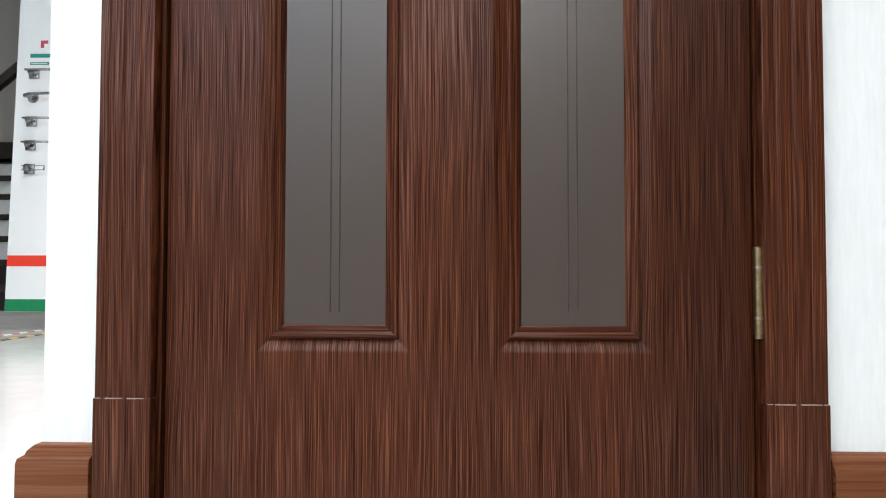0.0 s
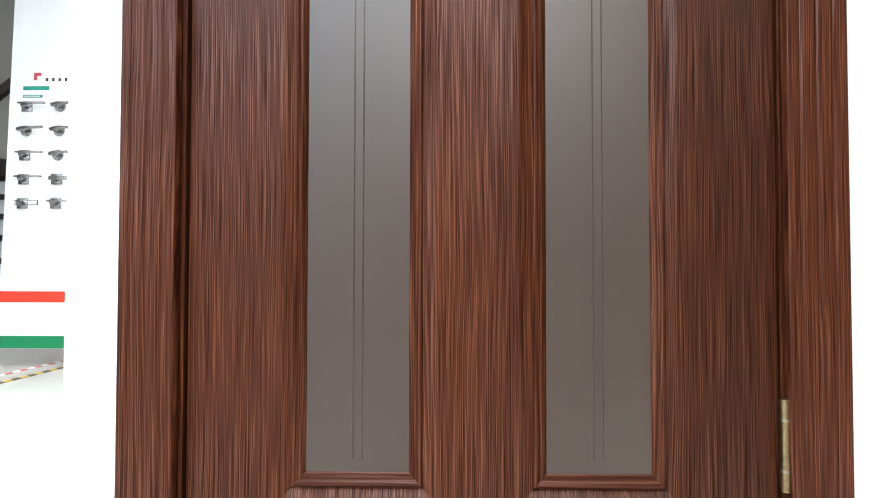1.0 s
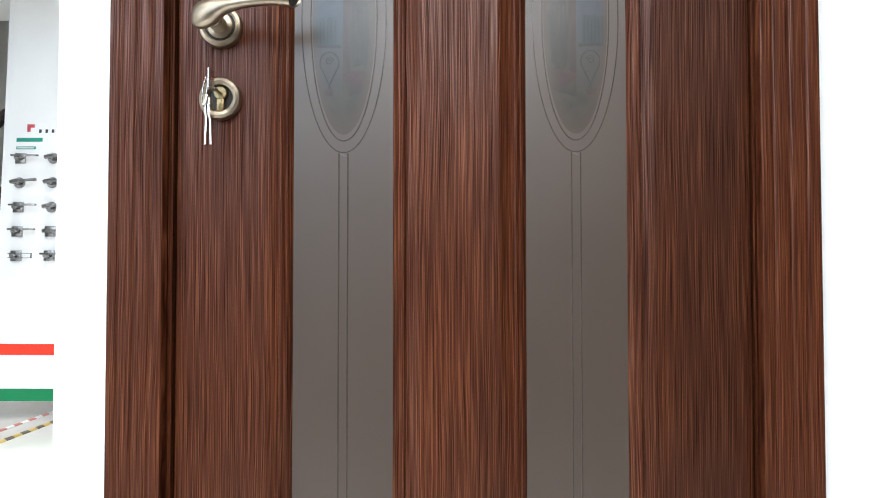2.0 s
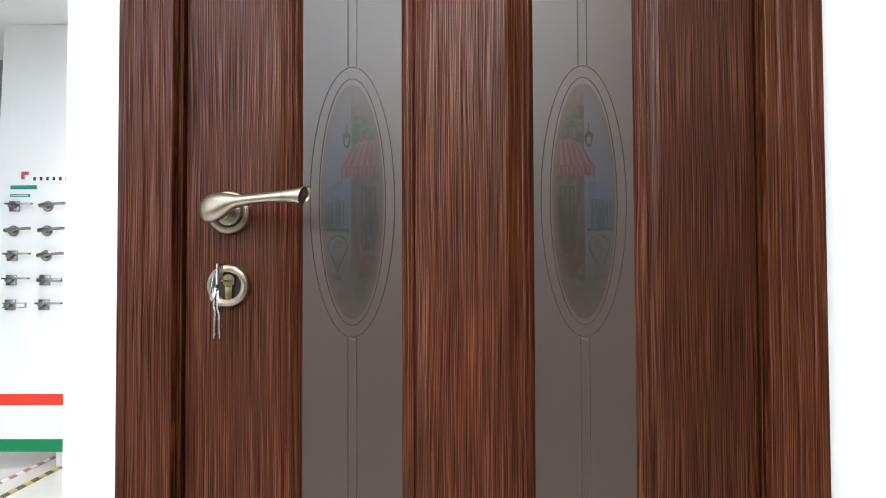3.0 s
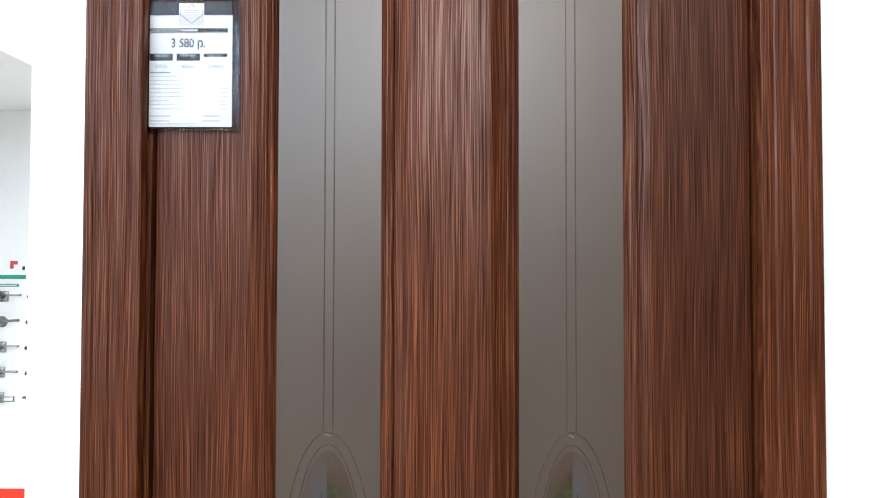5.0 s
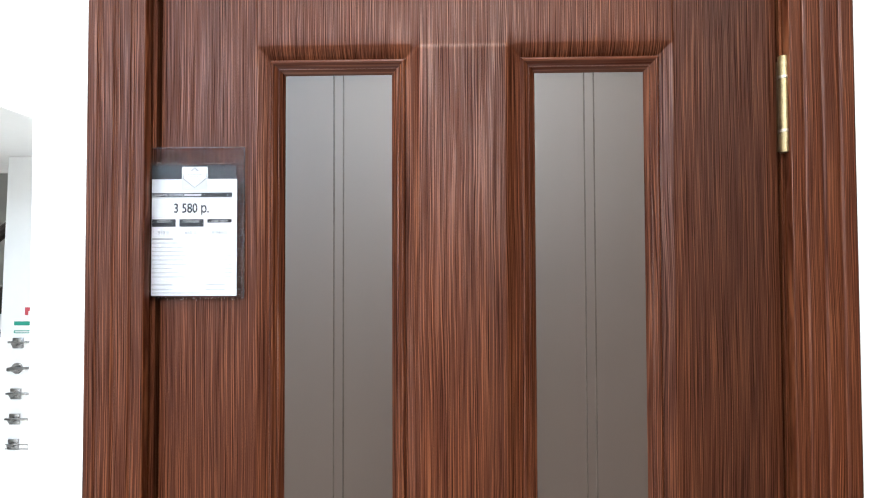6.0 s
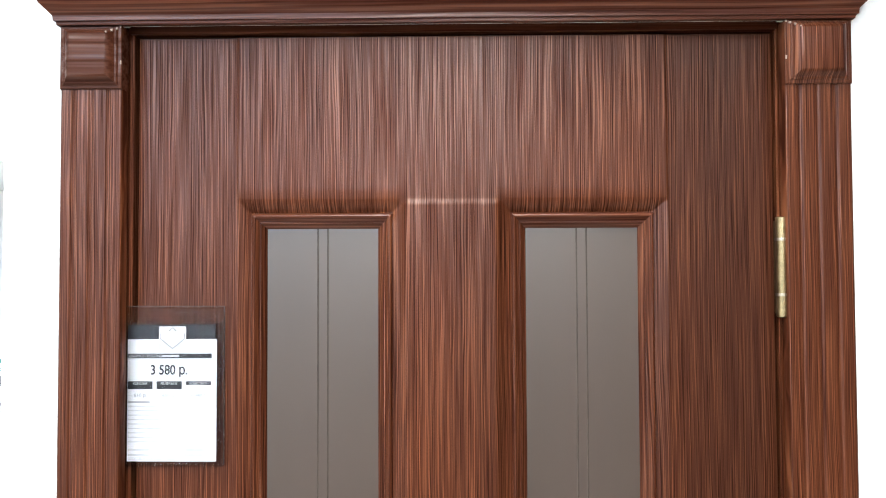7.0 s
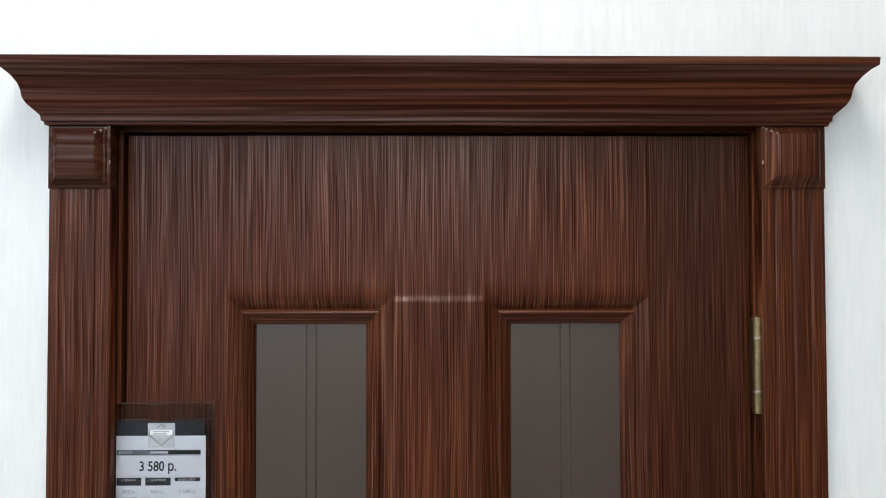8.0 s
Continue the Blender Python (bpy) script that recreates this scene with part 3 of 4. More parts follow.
def pane(x0, x1, flip):
    cx = (x0 + x1) / 2
    glass = part("glass_panel", box(x0 - 0.004, x1 + 0.004, 0.010, 0.014, GZ0 - 0.004, GZ1 + 0.004), FROST, door, "frosted bronze glass with engraved lines and oval")
    for side in ("left", "right", "bottom", "top"):
        bead(x0, x1, side, glass)
    for s in (-1, 1):
        x = cx + s * 0.0055
        part("engraved_line", ribbon([(x, 0.234), (x, OVAL_Z - OB - 0.001)], 0.0017, 0.0101, 0.0094), GROOVE, glass)
        part("engraved_line", ribbon([(x, OVAL_Z + OB + 0.001), (x, GZ1 + 0.003)], 0.0017, 0.0101, 0.0094), GROOVE, glass)
    part("engraved_oval", ribbon(arc(cx, OA, OB), 0.0014, 0.0101, 0.0093), GROOVE, glass)
    part("engraved_oval", ribbon(arc(cx, IA, IB), 0.0014, 0.0101, 0.0093), GROOVE, glass)
    # pale slivers put in as the glints at the oval's top and bottom
    for z in (OVAL_Z + OB - 0.004, OVAL_Z - OB - 0.003):
        part("painted_glint", ribbon([(cx - 0.004, z + 0.0015), (cx + 0.003, z - 0.0015)], 0.0022, 0.0101, 0.0090), GLINT, glass)
    picture(cx, flip, glass)


pane(-GX1, -GX0, 1)
pane(GX0, GX1, -1)


def hinge(z0, z1, hang):
    x, y, r = 0.3525, -0.011, 0.0062
    h = part("hinge", box(x - 0.003, x + 0.004, -0.004, 0.003, z0 + 0.004, z1 - 0.004), BRASS, hang, "worn brass butt hinge")
    cut = [z0, z0 + 0.0245, z1 - 0.0245, z1]
    for a, b, k in ((cut[0], cut[1], 1.0), (cut[1], cut[2], 0.96), (cut[2], cut[3], 1.0)):
        rr = r * k
        part("knuckle", upright(x, y, [(rr * 0.8, a + 0.0004), (rr, a + 0.0012), (rr, b - 0.0012), (rr * 0.8, b - 0.0004)]), BRASS, h, "", 40)
    for a in cut[1:3]:
        part("washer", upright(x, y, [(r * 1.08, a - 0.0016), (r * 1.12, a), (r * 1.08, a + 0.0016)]), BRONZE, h, "", 40)


hinge(0.206, 0.313, door)
hinge(1.699, 1.807, door)

# lever handle on a round rose
HX, HZ = -0.2915, 1.0045
handle = part("lever_handle", lathe(HX, HZ, [(0.0262, 0.0005), (0.0262, -0.006), (0.0250, -0.0085), (0.0215, -0.0098), (0.0190, -0.0088), (0.0180, -0.0068)]), BRONZE, door, "brushed antique brass lever handle on a round rose", 35)
# ring coloured as the shade round the lever's root
part("rose_slit", lathe(HX, HZ, [(0.0188, -0.0072), (0.0184, -0.0079)]), RECESS_SHADE, handle)
part("rose_face", lathe(HX, HZ, [(0.0158, -0.0070), (0.0154, -0.0092), (0.0120, -0.0108), (0.0040, -0.0116)]), BRONZE, handle, "", 40)
sections = [(-0.0240, 0.0010, -0.034, 0.0040, 0.002), (-0.0232, 0.0010, -0.035, 0.0085, 0.004), (-0.0205, 0.0012, -0.036, 0.0128, 0.006), (-0.0150, 0.0018, -0.037, 0.0160, 0.009),
            (-0.0070, 0.0030, -0.038, 0.0172, 0.0110), (0.002, 0.0050, -0.039, 0.0158, 0.0115), (0.010, 0.0075, -0.041, 0.0120, 0.0105), (0.017, 0.0092, -0.043, 0.0090, 0.0095), (0.025, 0.0100, -0.045, 0.0070, 0.0085), (0.042, 0.0120, -0.048, 0.0057, 0.0070),
            (0.062, 0.0138, -0.050, 0.0060, 0.0062), (0.080, 0.0150, -0.051, 0.0070, 0.0060), (0.094, 0.0155, -0.051, 0.0090, 0.0068), (0.102, 0.0158, -0.051, 0.0112, 0.0080)]
loops = []
for dx, dz, y, hh, hy in sections:
    loop = []
    for k in range(28):
        a = 2 * math.pi * k / 28
        slant = (0.0030 * math.sin(a) + 0.0050 * math.cos(a)) * (1 if dx > 0.09 else 0)
        loop.append((HX + dx + slant, y + hy * math.cos(a), HZ + dz + hh * math.sin(a)))
    loops.append(loop)
# hollow, obliquely cut tip
dx, dz, y, hh, hy = sections[-1]


def tip(scale, inset):
    return [(HX + dx - inset + 0.0030 * math.sin(a) + 0.0050 * math.cos(a), y + hy * scale * math.cos(a), HZ + dz + hh * scale * math.sin(a)) for a in [2 * math.pi * k / 28 for k in range(28)]]


loops.append(tip(0.93, 0.0))
loops.append(tip(0.88, 0.004))
part("lever", rings(loops), BRONZE, handle, "", 50)
# inside of the tip painted as dark as its shade
part("tip_hollow", rings([tip(0.88, 0.0030), tip(0.30, 0.0036)]), RECESS_SHADE, handle)
part("lever_neck", lathe(HX, HZ, [(0.0105, -0.006), (0.0095, -0.012), (0.0100, -0.034), (0.0120, -0.038)]), BRONZE, handle, "", 40)

# key escutcheon with cylinder, key in the lock and a spare key on a ring
KX, KZ = -0.2915, 0.9155
rose = part("lock_rose", lathe(KX, KZ, [(0.0258, 0.0005), (0.0258, -0.006), (0.0245, -0.0095), (0.0210, -0.0112), (0.0170, -0.0098), (0.0152, -0.0065), (0.0148, -0.0020)]), BRONZE, door, "brushed antique brass key escutcheon with cylinder", 35)
part("recess", lathe(KX, KZ, [(0.0152, -0.0016), (0.0148, -0.0021)]), RECESS_SHADE, rose)
cyl = lathe(KX + 0.001, KZ + 0.0065, [(0.0080, -0.001), (0.0080, -0.0085), (0.0072, -0.0095)], 28)
box(KX - 0.0035, KX + 0.0055, -0.0085, -0.001, KZ - 0.0165, KZ + 0.002, 0.0015, bm=cyl)
part("cylinder", cyl, BRASS, rose, "brass lock cylinder", 35)
key = part("key", box(KX - 0.002, KX + 0.0035, -0.032, -0.0095, KZ + 0.0050, KZ + 0.0074, 0.0006), STEEL, rose, "bright steel key in the lock")
part("key_bow", box(KX - 0.0010, KX + 0.0014, -0.046, -0.028, KZ - 0.006, KZ + 0.019, 0.001), STEEL, key)
RX = KX - 0.0065
ring = [(RX + 0.002 * math.sin(a), -0.039 + 0.006 * math.cos(a), KZ - 0.008 + 0.017 * math.sin(a)) for a in [2 * math.pi * k / 26 for k in range(27)]]
part("key_ring", tube(ring, 0.0008), STEEL, key)
for s, top in ((-1, KZ - 0.018), (1, KZ - 0.021)):
    kx = RX + 0.0022 + s * 0.0016
    b4 = rings([[(kx + 0.5 * s * d + w, y, z) for w, y in ((-0.0011, -0.030 - half), (0.0011, -0.030 - half), (0.0011, -0.030 + half), (-0.0011, -0.030 + half))]
                for z, half, d in ((top + 0.008, 0.004, 0.0), (top - 0.002, 0.008, 0.0004), (top - 0.014, 0.008, 0.0012), (top - 0.018, 0.004, 0.0014), (KZ - 0.069, 0.0036, 0.0036))])
    part("spare_key", b4, STEEL, key, "bright steel spare key")

# ---- frame and casing ----
FRONT = -0.022
CHIP = plain("pale_chipped_edge", (0.30, 0.235, 0.19), 0.7, grain=300, vary=0.3)
frame_set = thing("door_frame", (0, 0, 0), "dark walnut door frame with fluted casings, corner blocks and cornice", "door frame")
for s in (-1, 1):
    inner = -0.3496 if s < 0 else 0.3522
    bm = box(*sorted((inner, s * OPEN_X)), -0.0020, WALL + DEPTH, 0, 2.012 + 0.012)
    part("jamb", bm, WOOD_POST, frame_set)
    # stop coloured near-black to give the gap its shade
    part("stop", box(*sorted((s * 0.338, s * 0.353)), 0.0415, 0.06, 0, 2.011), RECESS_SHADE, frame_set, "door stop, near-black for the shade in the gap")
part("head_jamb", box(-0.353, 0.3535, -0.006, WALL + DEPTH, 2.0115, 2.024), WOOD_X, frame_set)
part("head_stop", box(-0.353, 0.353, 0.0415, 0.06, 1.995, 2.0115), RECESS_SHADE, frame_set)


def casing(a, b, z0, z1):
    """Upright casing from x=a (inner) to x=b (outer) with three coved flutes in its face."""
    n = 140
    prof = [(0.0, WALL)]
    for k in range(n + 1):
        u = k / n
        at = u * abs(b - a)
        y = FRONT
        edge = min(at, abs(b - a) - at)
        if edge < 0.002:
            y += 0.002 * (1 - math.sqrt(max(0.0, 1 - ((0.002 - edge) / 0.002) ** 2)))
        for flute in (0.0150, 0.0340, 0.0530):
            d = abs(at - flute) / 0.0026
            if d < 1:
                y += 0.0012 * (1 - d * d)
        # each land between the flutes is slightly crowned
        y += 0.0003 * (2 * abs(((at - 0.0150) / 0.019) % 1.0 - 0.5)) ** 2
        prof.append((u, y))
    prof.append((1.0, WALL))
    loops = [[(a + (b - a) * u, y, z) for u, y in prof] for z in (z0, z1)]
    part("casing", rings(loops), WOOD, frame_set, "", 60)


def corner_block(a, b, z0, z1, mat):
    x0, x1 = min(a, b), max(a, b)
    steps = ((0, WALL), (0, FRONT - 0.0012), (0.0008, FRONT - 0.0020), (0.0035, FRONT - 0.0022), (0.0050, FRONT - 0.0040), (0.0060, FRONT - 0.0044), (0.0068, FRONT - 0.0044),
             (0.0100, FRONT - 0.0085), (0.0135, FRONT - 0.0108), (0.0150, FRONT - 0.0112))
    loops = []
    for inset, y in steps:
        loops.append([(x0 + inset, y, z0 + inset), (x1 - inset, y, z0 + inset), (x1 - inset, y, z1 - inset * 0.7), (x0 + inset, y, z1 - inset * 0.7)])
    block = part("corner_block", rings(loops), mat, frame_set, "bevelled walnut corner block", 24)
    # pale nicks where the film has worn through along the mitre next to the door
    inner = 1 if a < 0 else -1
    edge = x1 if a < 0 else x0
    pick = random.Random(11 if a < 0 else 12)
    for d, y in ((0.0012, FRONT - 0.0024), (0.0045, FRONT - 0.0040), (0.0085, FRONT - 0.0072), (0.0128, FRONT - 0.0108)):
        w = pick.uniform(0.0006, 0.0012)
        x = edge - inner * d
        part("chipped_edge", box(x - w, x + w, y - 0.0003, y + 0.0012, z1 - 0.7 * d - 1.2 * w, z1 - 0.7 * d + w), CHIP, block)
    z = z0 + (z1 - z0) * 0.42
    x = edge - inner * 0.0008
    part("chipped_edge", box(x - 0.0007, x + 0.0007, FRONT - 0.0024, FRONT, z - 0.002, z + 0.002), CHIP, block)


def plinth_block(a, b):
    block = part("plinth_block", box(min(a, b), max(a, b), FRONT - 0.0015, WALL, 0, 0.1345, 0.0015), WOOD, frame_set)
    # chipped pale edge along the joint
    pick = random.Random(round(1000 * abs(a + b)))
    x = min(a, b) + 0.002
    while x < max(a, b) - 0.006:
        w = pick.uniform(0.004, 0.014)
        e = min(x + w, max(a, b) - 0.001)
        t = pick.uniform(0.0004, 0.0011)
        part("chipped_edge", box(x, e, FRONT - 0.0018, FRONT + 0.001, 0.1345 - t, 0.1347), CHIP, block)
        x = e + pick.choice((0.0, 0.0, 0.002, 0.006))


CIN, COUT_L, COUT_R = 0.3537, -0.4205, 0.4235
for inner, outer in ((-CIN, COUT_L), (CIN, COUT_R)):
    casing(inner, outer, 0.1345, 1.9465)
    corner_block(inner, outer, 1.9465, 2.0145, WOOD_BLOCK if inner < 0 else WOOD)
    plinth_block(inner + (0.001 if inner < 0 else -0.001), outer + (-0.001 if inner < 0 else 0.001))

# cornice: a crown moulding with returned ends
crown = [(0.0, 2.0145), (0.006, 2.0145), (0.0065, 2.0180), (0.0085, 2.0185), (0.0090, 2.0240), (0.0135, 2.0290), (0.0185, 2.0345), (0.0215, 2.0410), (0.0225, 2.0480),
         (0.0245, 2.0550), (0.0290, 2.0620), (0.0350, 2.0680), (0.0405, 2.0715), (0.0410, 2.0790), (0.0400, 2.0800), (0.0, 2.0800)]
loops = []
base_y = FRONT + 0.0
for corner in range(4):
    loop = []
    for o, z in crown:
        xl, xr, yf = COUT_L + 0.004 - o, COUT_R - 0.004 + o, base_y - o
        loop.append([(xl, WALL, z), (xl, yf, z), (xr, yf, z), (xr, WALL, z)][corner])
    loops.append(loop)
part("cornice", rings(loops), WOOD_X, frame_set, "walnut crown moulding cornice", 35)
# ---- price tag on the leaf ----
tag = thing("price_tag", (-0.30, -0.001, 1.544), "white printed price sheet in a clear sleeve on the door", "price tag")
TY = -0.0035
RIM = plain("sleeve_edge_plastic", (0.055, 0.046, 0.043), 0.25, grain=60)
sleeve = part("sleeve", box(-0.3545, -0.2475, TY - 0.0016, TY - 0.0012, 1.541, 1.6945), FILM, tag, "clear plastic sleeve")
part("sleeve_back", box(-0.3545, -0.2475, TY + 0.0008, TY + 0.0014, 1.541, 1.7125), FILM, tag)
part("sleeve_edge", box(-0.3545, -0.2475, TY - 0.0020, TY + 0.0014, 1.5395, 1.5415, 0.0006), FILM, sleeve)
for name, x0, x1, z0, z1 in (("sleeve_rim", -0.2480, -0.2475, 1.5415, 1.7125), ("sleeve_rim", -0.3545, -0.2480, 1.7120, 1.7125), ("sleeve_lip", -0.2930, -0.2480, 1.6940, 1.6945), ("sleeve_lip", -0.3545, -0.3190, 1.6940, 1.6945)):
    part(name, box(x0, x1, TY - 0.0018, TY + 0.0012, z0, z1), RIM, sleeve)
part("dark_header", box(-0.3535, -0.2575, TY - 0.0002, TY + 0.0004, 1.672, 1.6925), INK, tag, "dark header strip")
sheet = part("sheet", box(-0.3535, -0.2560, TY - 0.0006, TY - 0.0002, 1.5445, 1.6765), PAPER, tag, "printed white sheet")
SY = TY - 0.0008


def bar(x0, x1, z0, z1, mat, name="print_bar", y=SY):
    return part(name, box(x0, x1, y, y + 0.0003, z0, z1), mat, sheet)


bar(-0.3530, -0.2615, 1.6560, 1.6610, INK)
words("title_text", "ДВЕРНОЕ ПОЛОТНО", -0.3520, 1.6570, 0.0042, SY - 0.0002, PAPER, sheet, squeeze=0.85)
bar(-0.3160, -0.2970, 1.6573, 1.6597, PALE_INK, y=SY - 0.0002)
bar(-0.3530, -0.2615, 1.6550, 1.6554, GREY_INK)
bar(-0.3530, -0.2615, 1.6330, 1.6333, PALE_INK)
words("price_text", "3 580 р.", -0.3080, 1.6385, 0.0148, SY - 0.0001, INK, sheet, "CENTER", 0.82, 0.00025)
for x, w, name in ((-0.3530, 0.0270, "КОРОБКА"), (-0.3215, 0.0275, "НАЛИЧНИК"), (-0.2895, 0.0275, "КОМПЛЕКТ*")):
    high = 1.6310 if x < -0.29 else 1.6310
    bar(x, x + w, 1.6225 if x < -0.29 else 1.6270, high, INK)
    words("column_text", name, x + w / 2, 1.6272, 0.0038, SY - 0.0002, PALE_INK, sheet, "CENTER", 0.85)
for x, name in ((-0.3390, "810 р."), (-0.3080, "650 р."), (-0.2750, "5 040 р.")):
    words("amount_text", name, x, 1.6140, 0.0056, SY - 0.0001, GREY_INK, sheet, "CENTER")
bar(-0.3525, -0.3290, 1.6078, 1.6094, GREY_INK)
rnd = random.Random(5)
for k in range(9):
    z = 1.6035 - 0.0048 * k
    bar(-0.3525, -0.3525 + rnd.uniform(0.022, 0.040), z, z + 0.0012, PALE_INK)
    if k > 2:
        bar(-0.2700, -0.2610, z, z + 0.0012, PALE_INK)
for k in range(2):
    z = 1.5560 - 0.0055 * k
    bar(-0.3525, -0.3290, z, z + 0.0020, PALE_INK)
    bar(-0.2910, -0.2690, z, z + 0.0020, PALE_INK)
for z in (1.5480, 1.5465):
    bar(-0.3525, -0.2980, z, z + 0.0007, PALE_INK)
logo = part("emblem", box(-0.3190, -0.2895, SY - 0.0006, SY - 0.0003, 1.6640, 1.6905), PALE_INK, tag, "grey shield emblem")
part("shield", ribbon([(-0.3042 + a, 1.6800 + b) for a, b in ((-0.0130, 0.003), (-0.0130, -0.003), (0.0, -0.0135), (0.0130, -0.003), (0.0130, 0.003))], 0.0012, SY - 0.0006, SY - 0.0008), GREY_INK, logo)
part("shield_peak", ribbon([(-0.3042 + a, 1.6800 + b) for a, b in ((-0.004, 0.0055), (0.0, 0.0095), (0.004, 0.0055))], 0.0014, SY - 0.0006, SY - 0.0008), GREY_INK, logo)
for k in range(2):
    part("shield_bar", box(-0.3130, -0.2955 - 0.003 * k, SY - 0.0014, SY - 0.0012, 1.6808 - 0.0024 * k, 1.6820 - 0.0024 * k), GREY_INK, logo)
part("shield_band", box(-0.3165, -0.2920, SY - 0.0012, SY - 0.0009, 1.6780, 1.6830), PAPER, logo)

# ---- the room seen past the wall's free end ----
BY, TILT_B = 2.38, 0.045


def on_board(z):
    return BY + (z - 0.8) * TILT_B


BX0, BX1, BTOP = -2.190, -1.15, 2.128
board = thing("display_board", (-1.7, on_board(0), 0.0), "white display board with red and green stripes and door handles", "display board")


def slab(x0, x1, z0, z1, lift, thick):
    loops = []
    for z in (z0, z1):
        y = on_board(z) - lift
        loops.append([(x0, y, z), (x1, y, z), (x1, y + thick, z), (x0, y + thick, z)])
    return rings(loops)


part("panel", slab(BX0, BX1, 0.087, BTOP, 0.0, 0.018), BOARD, board)
part("foot", box(BX0 + 0.45, BX0 + 0.49, on_board(0) - 0.0, on_board(0) + 0.45, 0.0, 0.087), BOARD, board)
part("foot", box(BX1 - 0.09, BX1 - 0.05, on_board(0) - 0.0, on_board(0) + 0.45, 0.0, 0.087), BOARD, board)
part("prop", box(BX0 + 0.3, BX0 + 0.34, on_board(0) + 0.06, on_board(0) + 0.45, 0.0, 0.3), BOARD, board)
part("red_stripe", slab(BX0 + 0.001, BX1, 0.302, 0.354, 0.0012, 0.001), RED, board, "red vinyl stripe")
part("green_stripe", slab(BX0 + 0.001, BX1, 0.088, 0.146, 0.0012, 0.001), GREEN, board, "green vinyl stripe")
part("teal_label", slab(-2.126, -1.999, 1.320, 1.339, 0.0012, 0.001), TEAL, board)
small = part("teal_label", slab(-2.126, -2.030, 1.283, 1.297, 0.0012, 0.001), TEAL, board)
sign = part("sign_plate", slab(-2.058, -1.70, 1.352, 1.388, 0.003, 0.002), PAPER, board, "white nameplate")
part("sign_square", slab(-2.076, -2.040, 1.368, 1.405, 0.0018, 0.001), MUTED_RED, board, "small red square")
for k in range(9):
    part("sign_bar", slab(-2.016 + 0.031 * k, -2.004 + 0.031 * k, 1.362, 1.379, 0.0042, 0.001), INK, sign)
part("label_bar", slab(-2.120, -2.040, 1.287, 1.293, 0.002, 0.0006), PALE_INK, small)


def board_handle(x, z, round_rose, style):
    y = on_board(z)
    h = thing("door_handle", (x, y, z), "satin chrome sample lever handle on a %s rose" % ("round" if round_rose else "square"), "door handle", "sample handles on the board")
    if round_rose:
        b = rings([[(x + r * math.cos(a), y - d, z + r * math.sin(a)) for a in [2 * math.pi * k / 24 for k in range(24)]] for r, d in ((0.026, 0), (0.026, 0.007), (0.023, 0.010))])
    else:
        b = box(x - 0.025, x + 0.025, y - 0.010, y, z - 0.025, z + 0.025, 0.002)
    part("rose", b, CHROME, h, "", 40)
    part("neck", rings([[(x + r * math.cos(a), y - d, z + r * math.sin(a)) for a in [2 * math.pi * k / 16 for k in range(16)]] for r, d in ((0.012, 0.008), (0.011, 0.040))]), CHROME, h, "", 40)
    if style == 0:
        b = box(x - 0.018, x + 0.110, y - 0.055, y - 0.038, z + 0.004, z + 0.013, 0.002)
    elif style == 1:
        b = tube([(x - 0.016, y - 0.044, z), (x + 0.01, y - 0.050, z + 0.004), (x + 0.06, y - 0.052, z + 0.007), (x + 0.108, y - 0.050, z + 0.010)], [0.010, 0.011, 0.006, 0.007], 12)
    elif style == 2:
        b = box(x - 0.014, x + 0.104, y - 0.052, y - 0.040, z - 0.008, z + 0.010, 0.003)
    else:
        b = box(x - 0.012, x + 0.10, y - 0.050, y - 0.042, z + 0.008, z + 0.012, 0.001)
        box(x - 0.012, x + 0.10, y - 0.050, y - 0.042, z - 0.012, z - 0.008, 0.001, bm=b)
        box(x + 0.096, x + 0.10, y - 0.050, y - 0.042, z - 0.012, z + 0.012, 0.001, bm=b)
    part("lever", b, CHROME, h, "", 40)


ROWS_Z = [1.238, 1.120, 1.002, 0.886, 0.770]
for r, z in enumerate(ROWS_Z):
    for c, x in enumerate((-2.100, -1.940, -1.780)):
        board_handle(x, z, r == 1 if c == 0 else r < 3, [[0, 1, 1], [1, 1, 0], [0, 1, 2], [0, 2, 1], [3, 0, 0]][r][c])


def tape(name, a, b, w, mats, label):
    """Flat twisted cord of two colours along the floor."""
    t = thing(name, (a[0], a[1], 0), label, "barrier tape")
    n = 26
    d = Vector((b[0] - a[0], b[1] - a[1], 0))
    side = Vector((-d.y, d.x, 0)).normalized() * w / 2
    for k in range(n):
        p, q = Vector((*a, 0.0)) + d * (k / n), Vector((*a, 0.0)) + d * ((k + 1) / n)
        skew = d.normalized() * w * 0.8
        part("stripe", rings([[p - side, p + side + skew, q + side + skew, q - side], [v + Vector((0, 0, 0.003)) for v in (p - side, p + side + skew, q + side + skew, q - side)]]), mats[k % 2], t)


YELLOW = plain("yellow_tape", (0.62, 0.44, 0.10), 0.5, grain=30)
BROWN = plain("dark_tape", (0.10, 0.08, 0.05), 0.5, grain=30)
PINK = plain("faded_red_tape", (0.55, 0.18, 0.15), 0.5, grain=30)
tape("floor_tape", (-1.87, 1.60), (-1.87, 2.95), 0.030, (YELLOW, BROWN), "yellow and black marking tape on the floor")
tape("floor_tape", (-2.00, 1.75), (-2.00, 3.10), 0.026, (PAPER, PINK), "red and white marking tape on the floor")

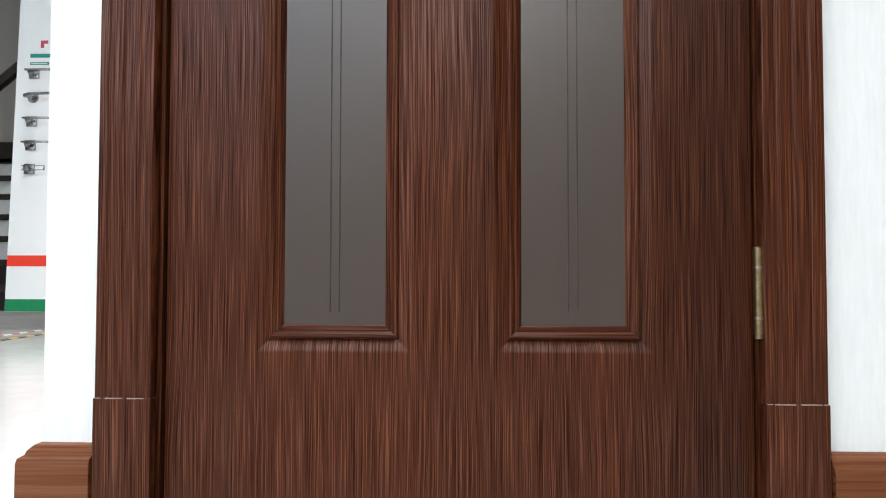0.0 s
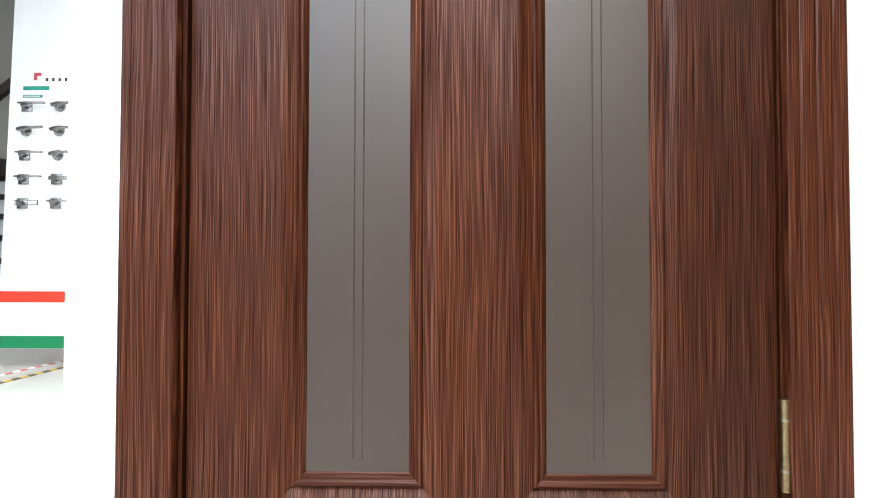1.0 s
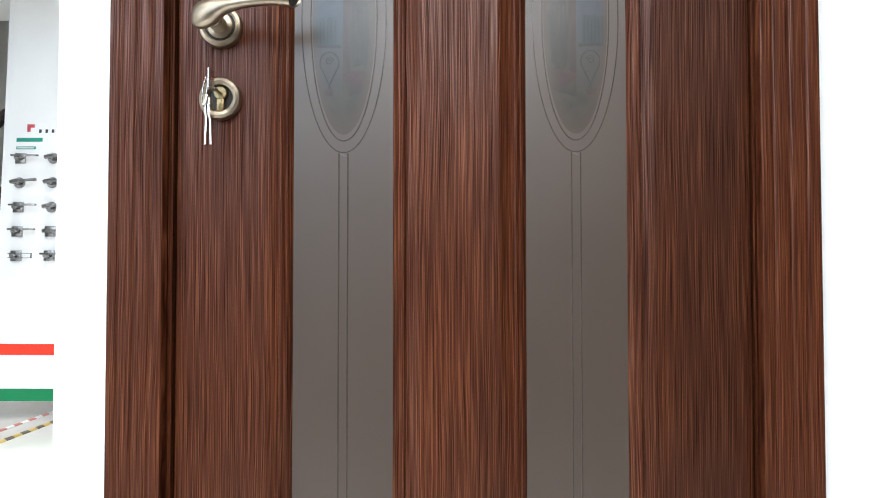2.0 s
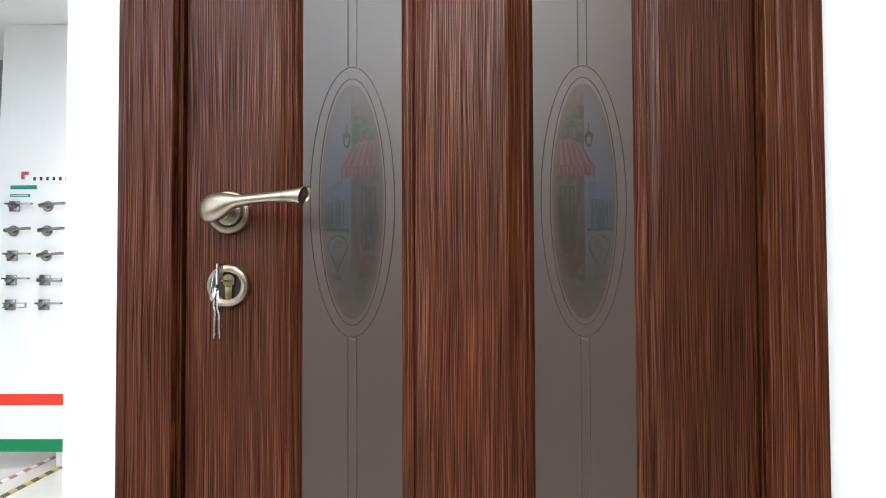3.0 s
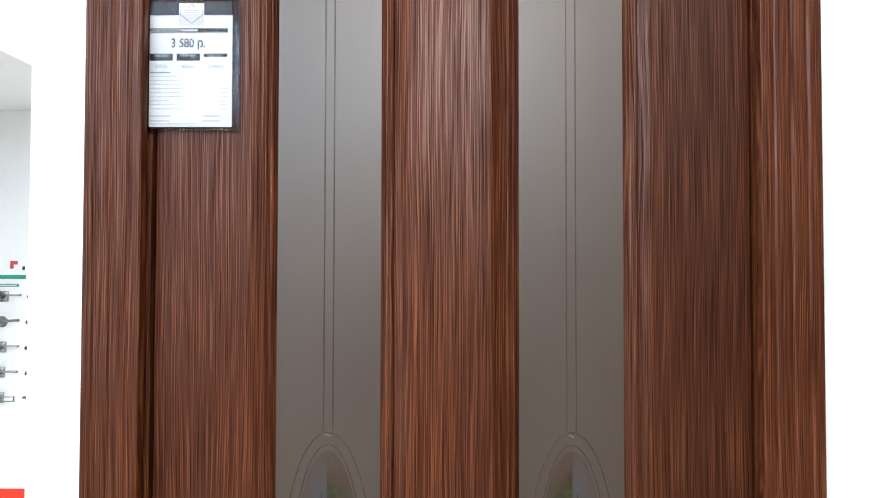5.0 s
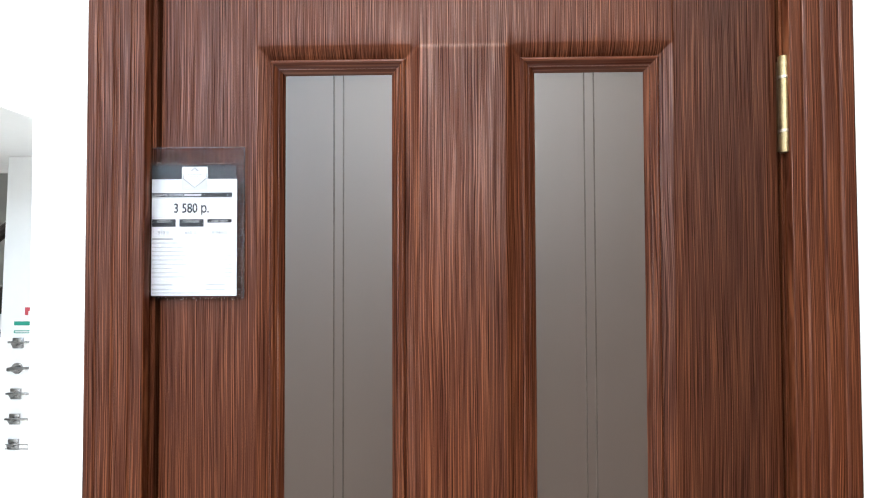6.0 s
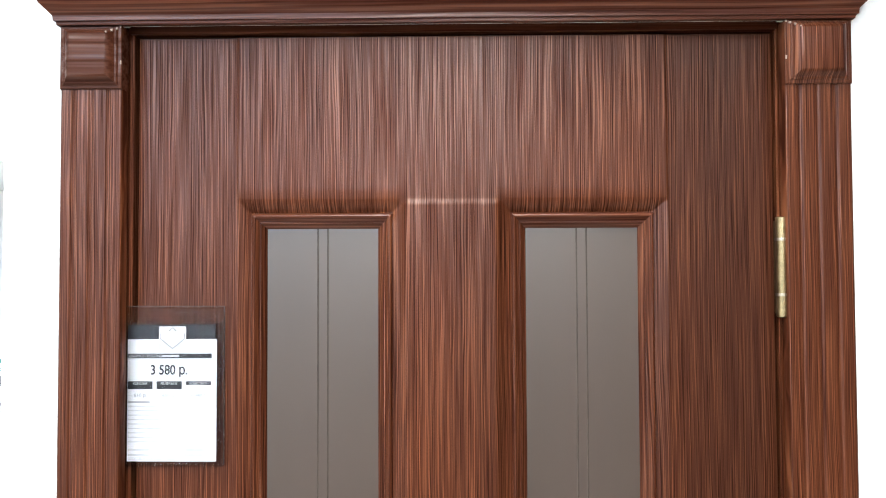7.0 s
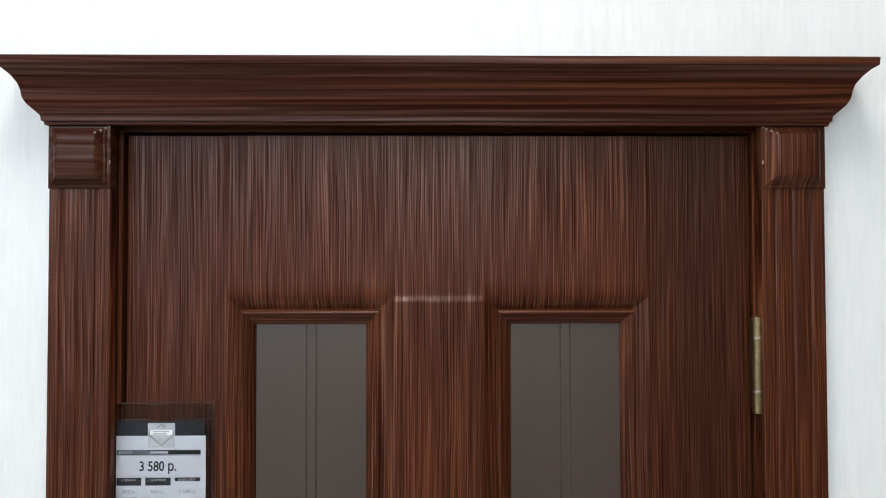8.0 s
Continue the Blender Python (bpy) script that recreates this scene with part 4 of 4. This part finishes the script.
# staircase with dark treads beyond the board
stairs = thing("staircase", (-3.4, 3.7, 0), "white staircase with dark wooden treads and handrail", "staircase")
SX0, SX1 = -4.45, -2.40
for k in range(1, 9):
    y = 3.55 + 0.20 * k
    part("riser", box(SX0, SX1, y + 0.03, y + 0.05, 0.18 * (k - 1) + (0.005 if k == 1 else 0.0), 0.18 * k - 0.045), PAINT if k > 2 else TREAD, stairs)
    part("tread", box(SX0, SX1 + 0.02, y, y + 0.24, 0.18 * k - 0.045, 0.18 * k, 0.004), TREAD, stairs)
part("landing_edge", box(SX0, SX1 - 0.3, 4.95, 5.02, 1.22, 1.40, 0.004), TREAD, stairs)
part("handrail", tube([(-4.2, 4.45, 1.40), (-2.7, 4.45, 2.62)], 0.045), TREAD, stairs)
for x in (-3.95, -3.55, -3.15):
    part("baluster", tube([(x, 4.45, 0.75 + 0.0 * x), (x, 4.45, 1.40 + (x + 4.2) * 0.813)], 0.011), CHROME, stairs)
for k in range(16):
    part("chain_link", tube([(-3.72, 4.9, 1.35 + 0.09 * k), (-3.72, 4.9, 1.41 + 0.09 * k)], 0.012), GREY_INK, stairs)

# low soffit under the mezzanine, and the wall behind the board
structure("soffit", box(XB, -1.56, 0.602, 2.998, 2.13, CEIL - 0.002), PAINT, "white plastered soffit under a mezzanine", "soffit")
structure("wall_behind_board", box(-2.24, X1, 3.66, 3.76, 0, CEIL), PAINT, "plain white painted partition wall", "wall")

# assumed ceiling light panels, out of view; the last three only add fill
for px, py in PANELS:
    lamp = thing("assumed_ceiling_light", (px, py, CEIL), "assumed square white ceiling light panel, lit, out of view", "ceiling light", "ceiling lights")
    f = box(px - 0.30, px + 0.30, py - 0.30, py - 0.285, CEIL - 0.03, CEIL)
    box(px - 0.30, px + 0.30, py + 0.285, py + 0.30, CEIL - 0.03, CEIL, bm=f)
    box(px - 0.30, px - 0.285, py - 0.285, py + 0.285, CEIL - 0.03, CEIL, bm=f)
    box(px + 0.285, px + 0.30, py - 0.285, py + 0.285, CEIL - 0.03, CEIL, bm=f)
    part("frame", f, BOARD, lamp)
    part("diffuser", box(px - 0.285, px + 0.285, py - 0.285, py + 0.285, CEIL - 0.025, CEIL - 0.02), GLOW, lamp)

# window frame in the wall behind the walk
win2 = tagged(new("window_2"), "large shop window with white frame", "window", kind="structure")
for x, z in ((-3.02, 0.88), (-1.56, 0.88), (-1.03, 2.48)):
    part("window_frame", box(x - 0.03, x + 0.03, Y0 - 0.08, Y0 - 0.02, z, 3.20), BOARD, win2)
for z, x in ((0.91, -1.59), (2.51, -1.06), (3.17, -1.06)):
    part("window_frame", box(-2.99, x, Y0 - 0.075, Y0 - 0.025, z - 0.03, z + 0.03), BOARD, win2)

# unseen high opening beside it, added round the lamp that gives the door sheen
win3 = tagged(new("added_window_3"), "unseen small high window, added for sheen on the door", "window", kind="structure")
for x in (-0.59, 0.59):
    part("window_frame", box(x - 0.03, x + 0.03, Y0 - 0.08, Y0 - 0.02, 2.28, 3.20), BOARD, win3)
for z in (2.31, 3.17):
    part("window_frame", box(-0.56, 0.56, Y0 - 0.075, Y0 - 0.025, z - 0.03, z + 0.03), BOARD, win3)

# shop window frame
win = tagged(new("window_1"), "tall shop window with white frame", "window", kind="structure")
for y in (-3.07, -1.9, -0.73):
    part("window_frame", box(X0 - 0.08, X0 - 0.02, y - 0.03, y + 0.03, 0.4, 2.5), BOARD, win)
for z in (0.43, 2.47):
    part("window_frame", box(X0 - 0.08, X0 - 0.02, -3.04, -0.76, z - 0.03, z + 0.03), BOARD, win)
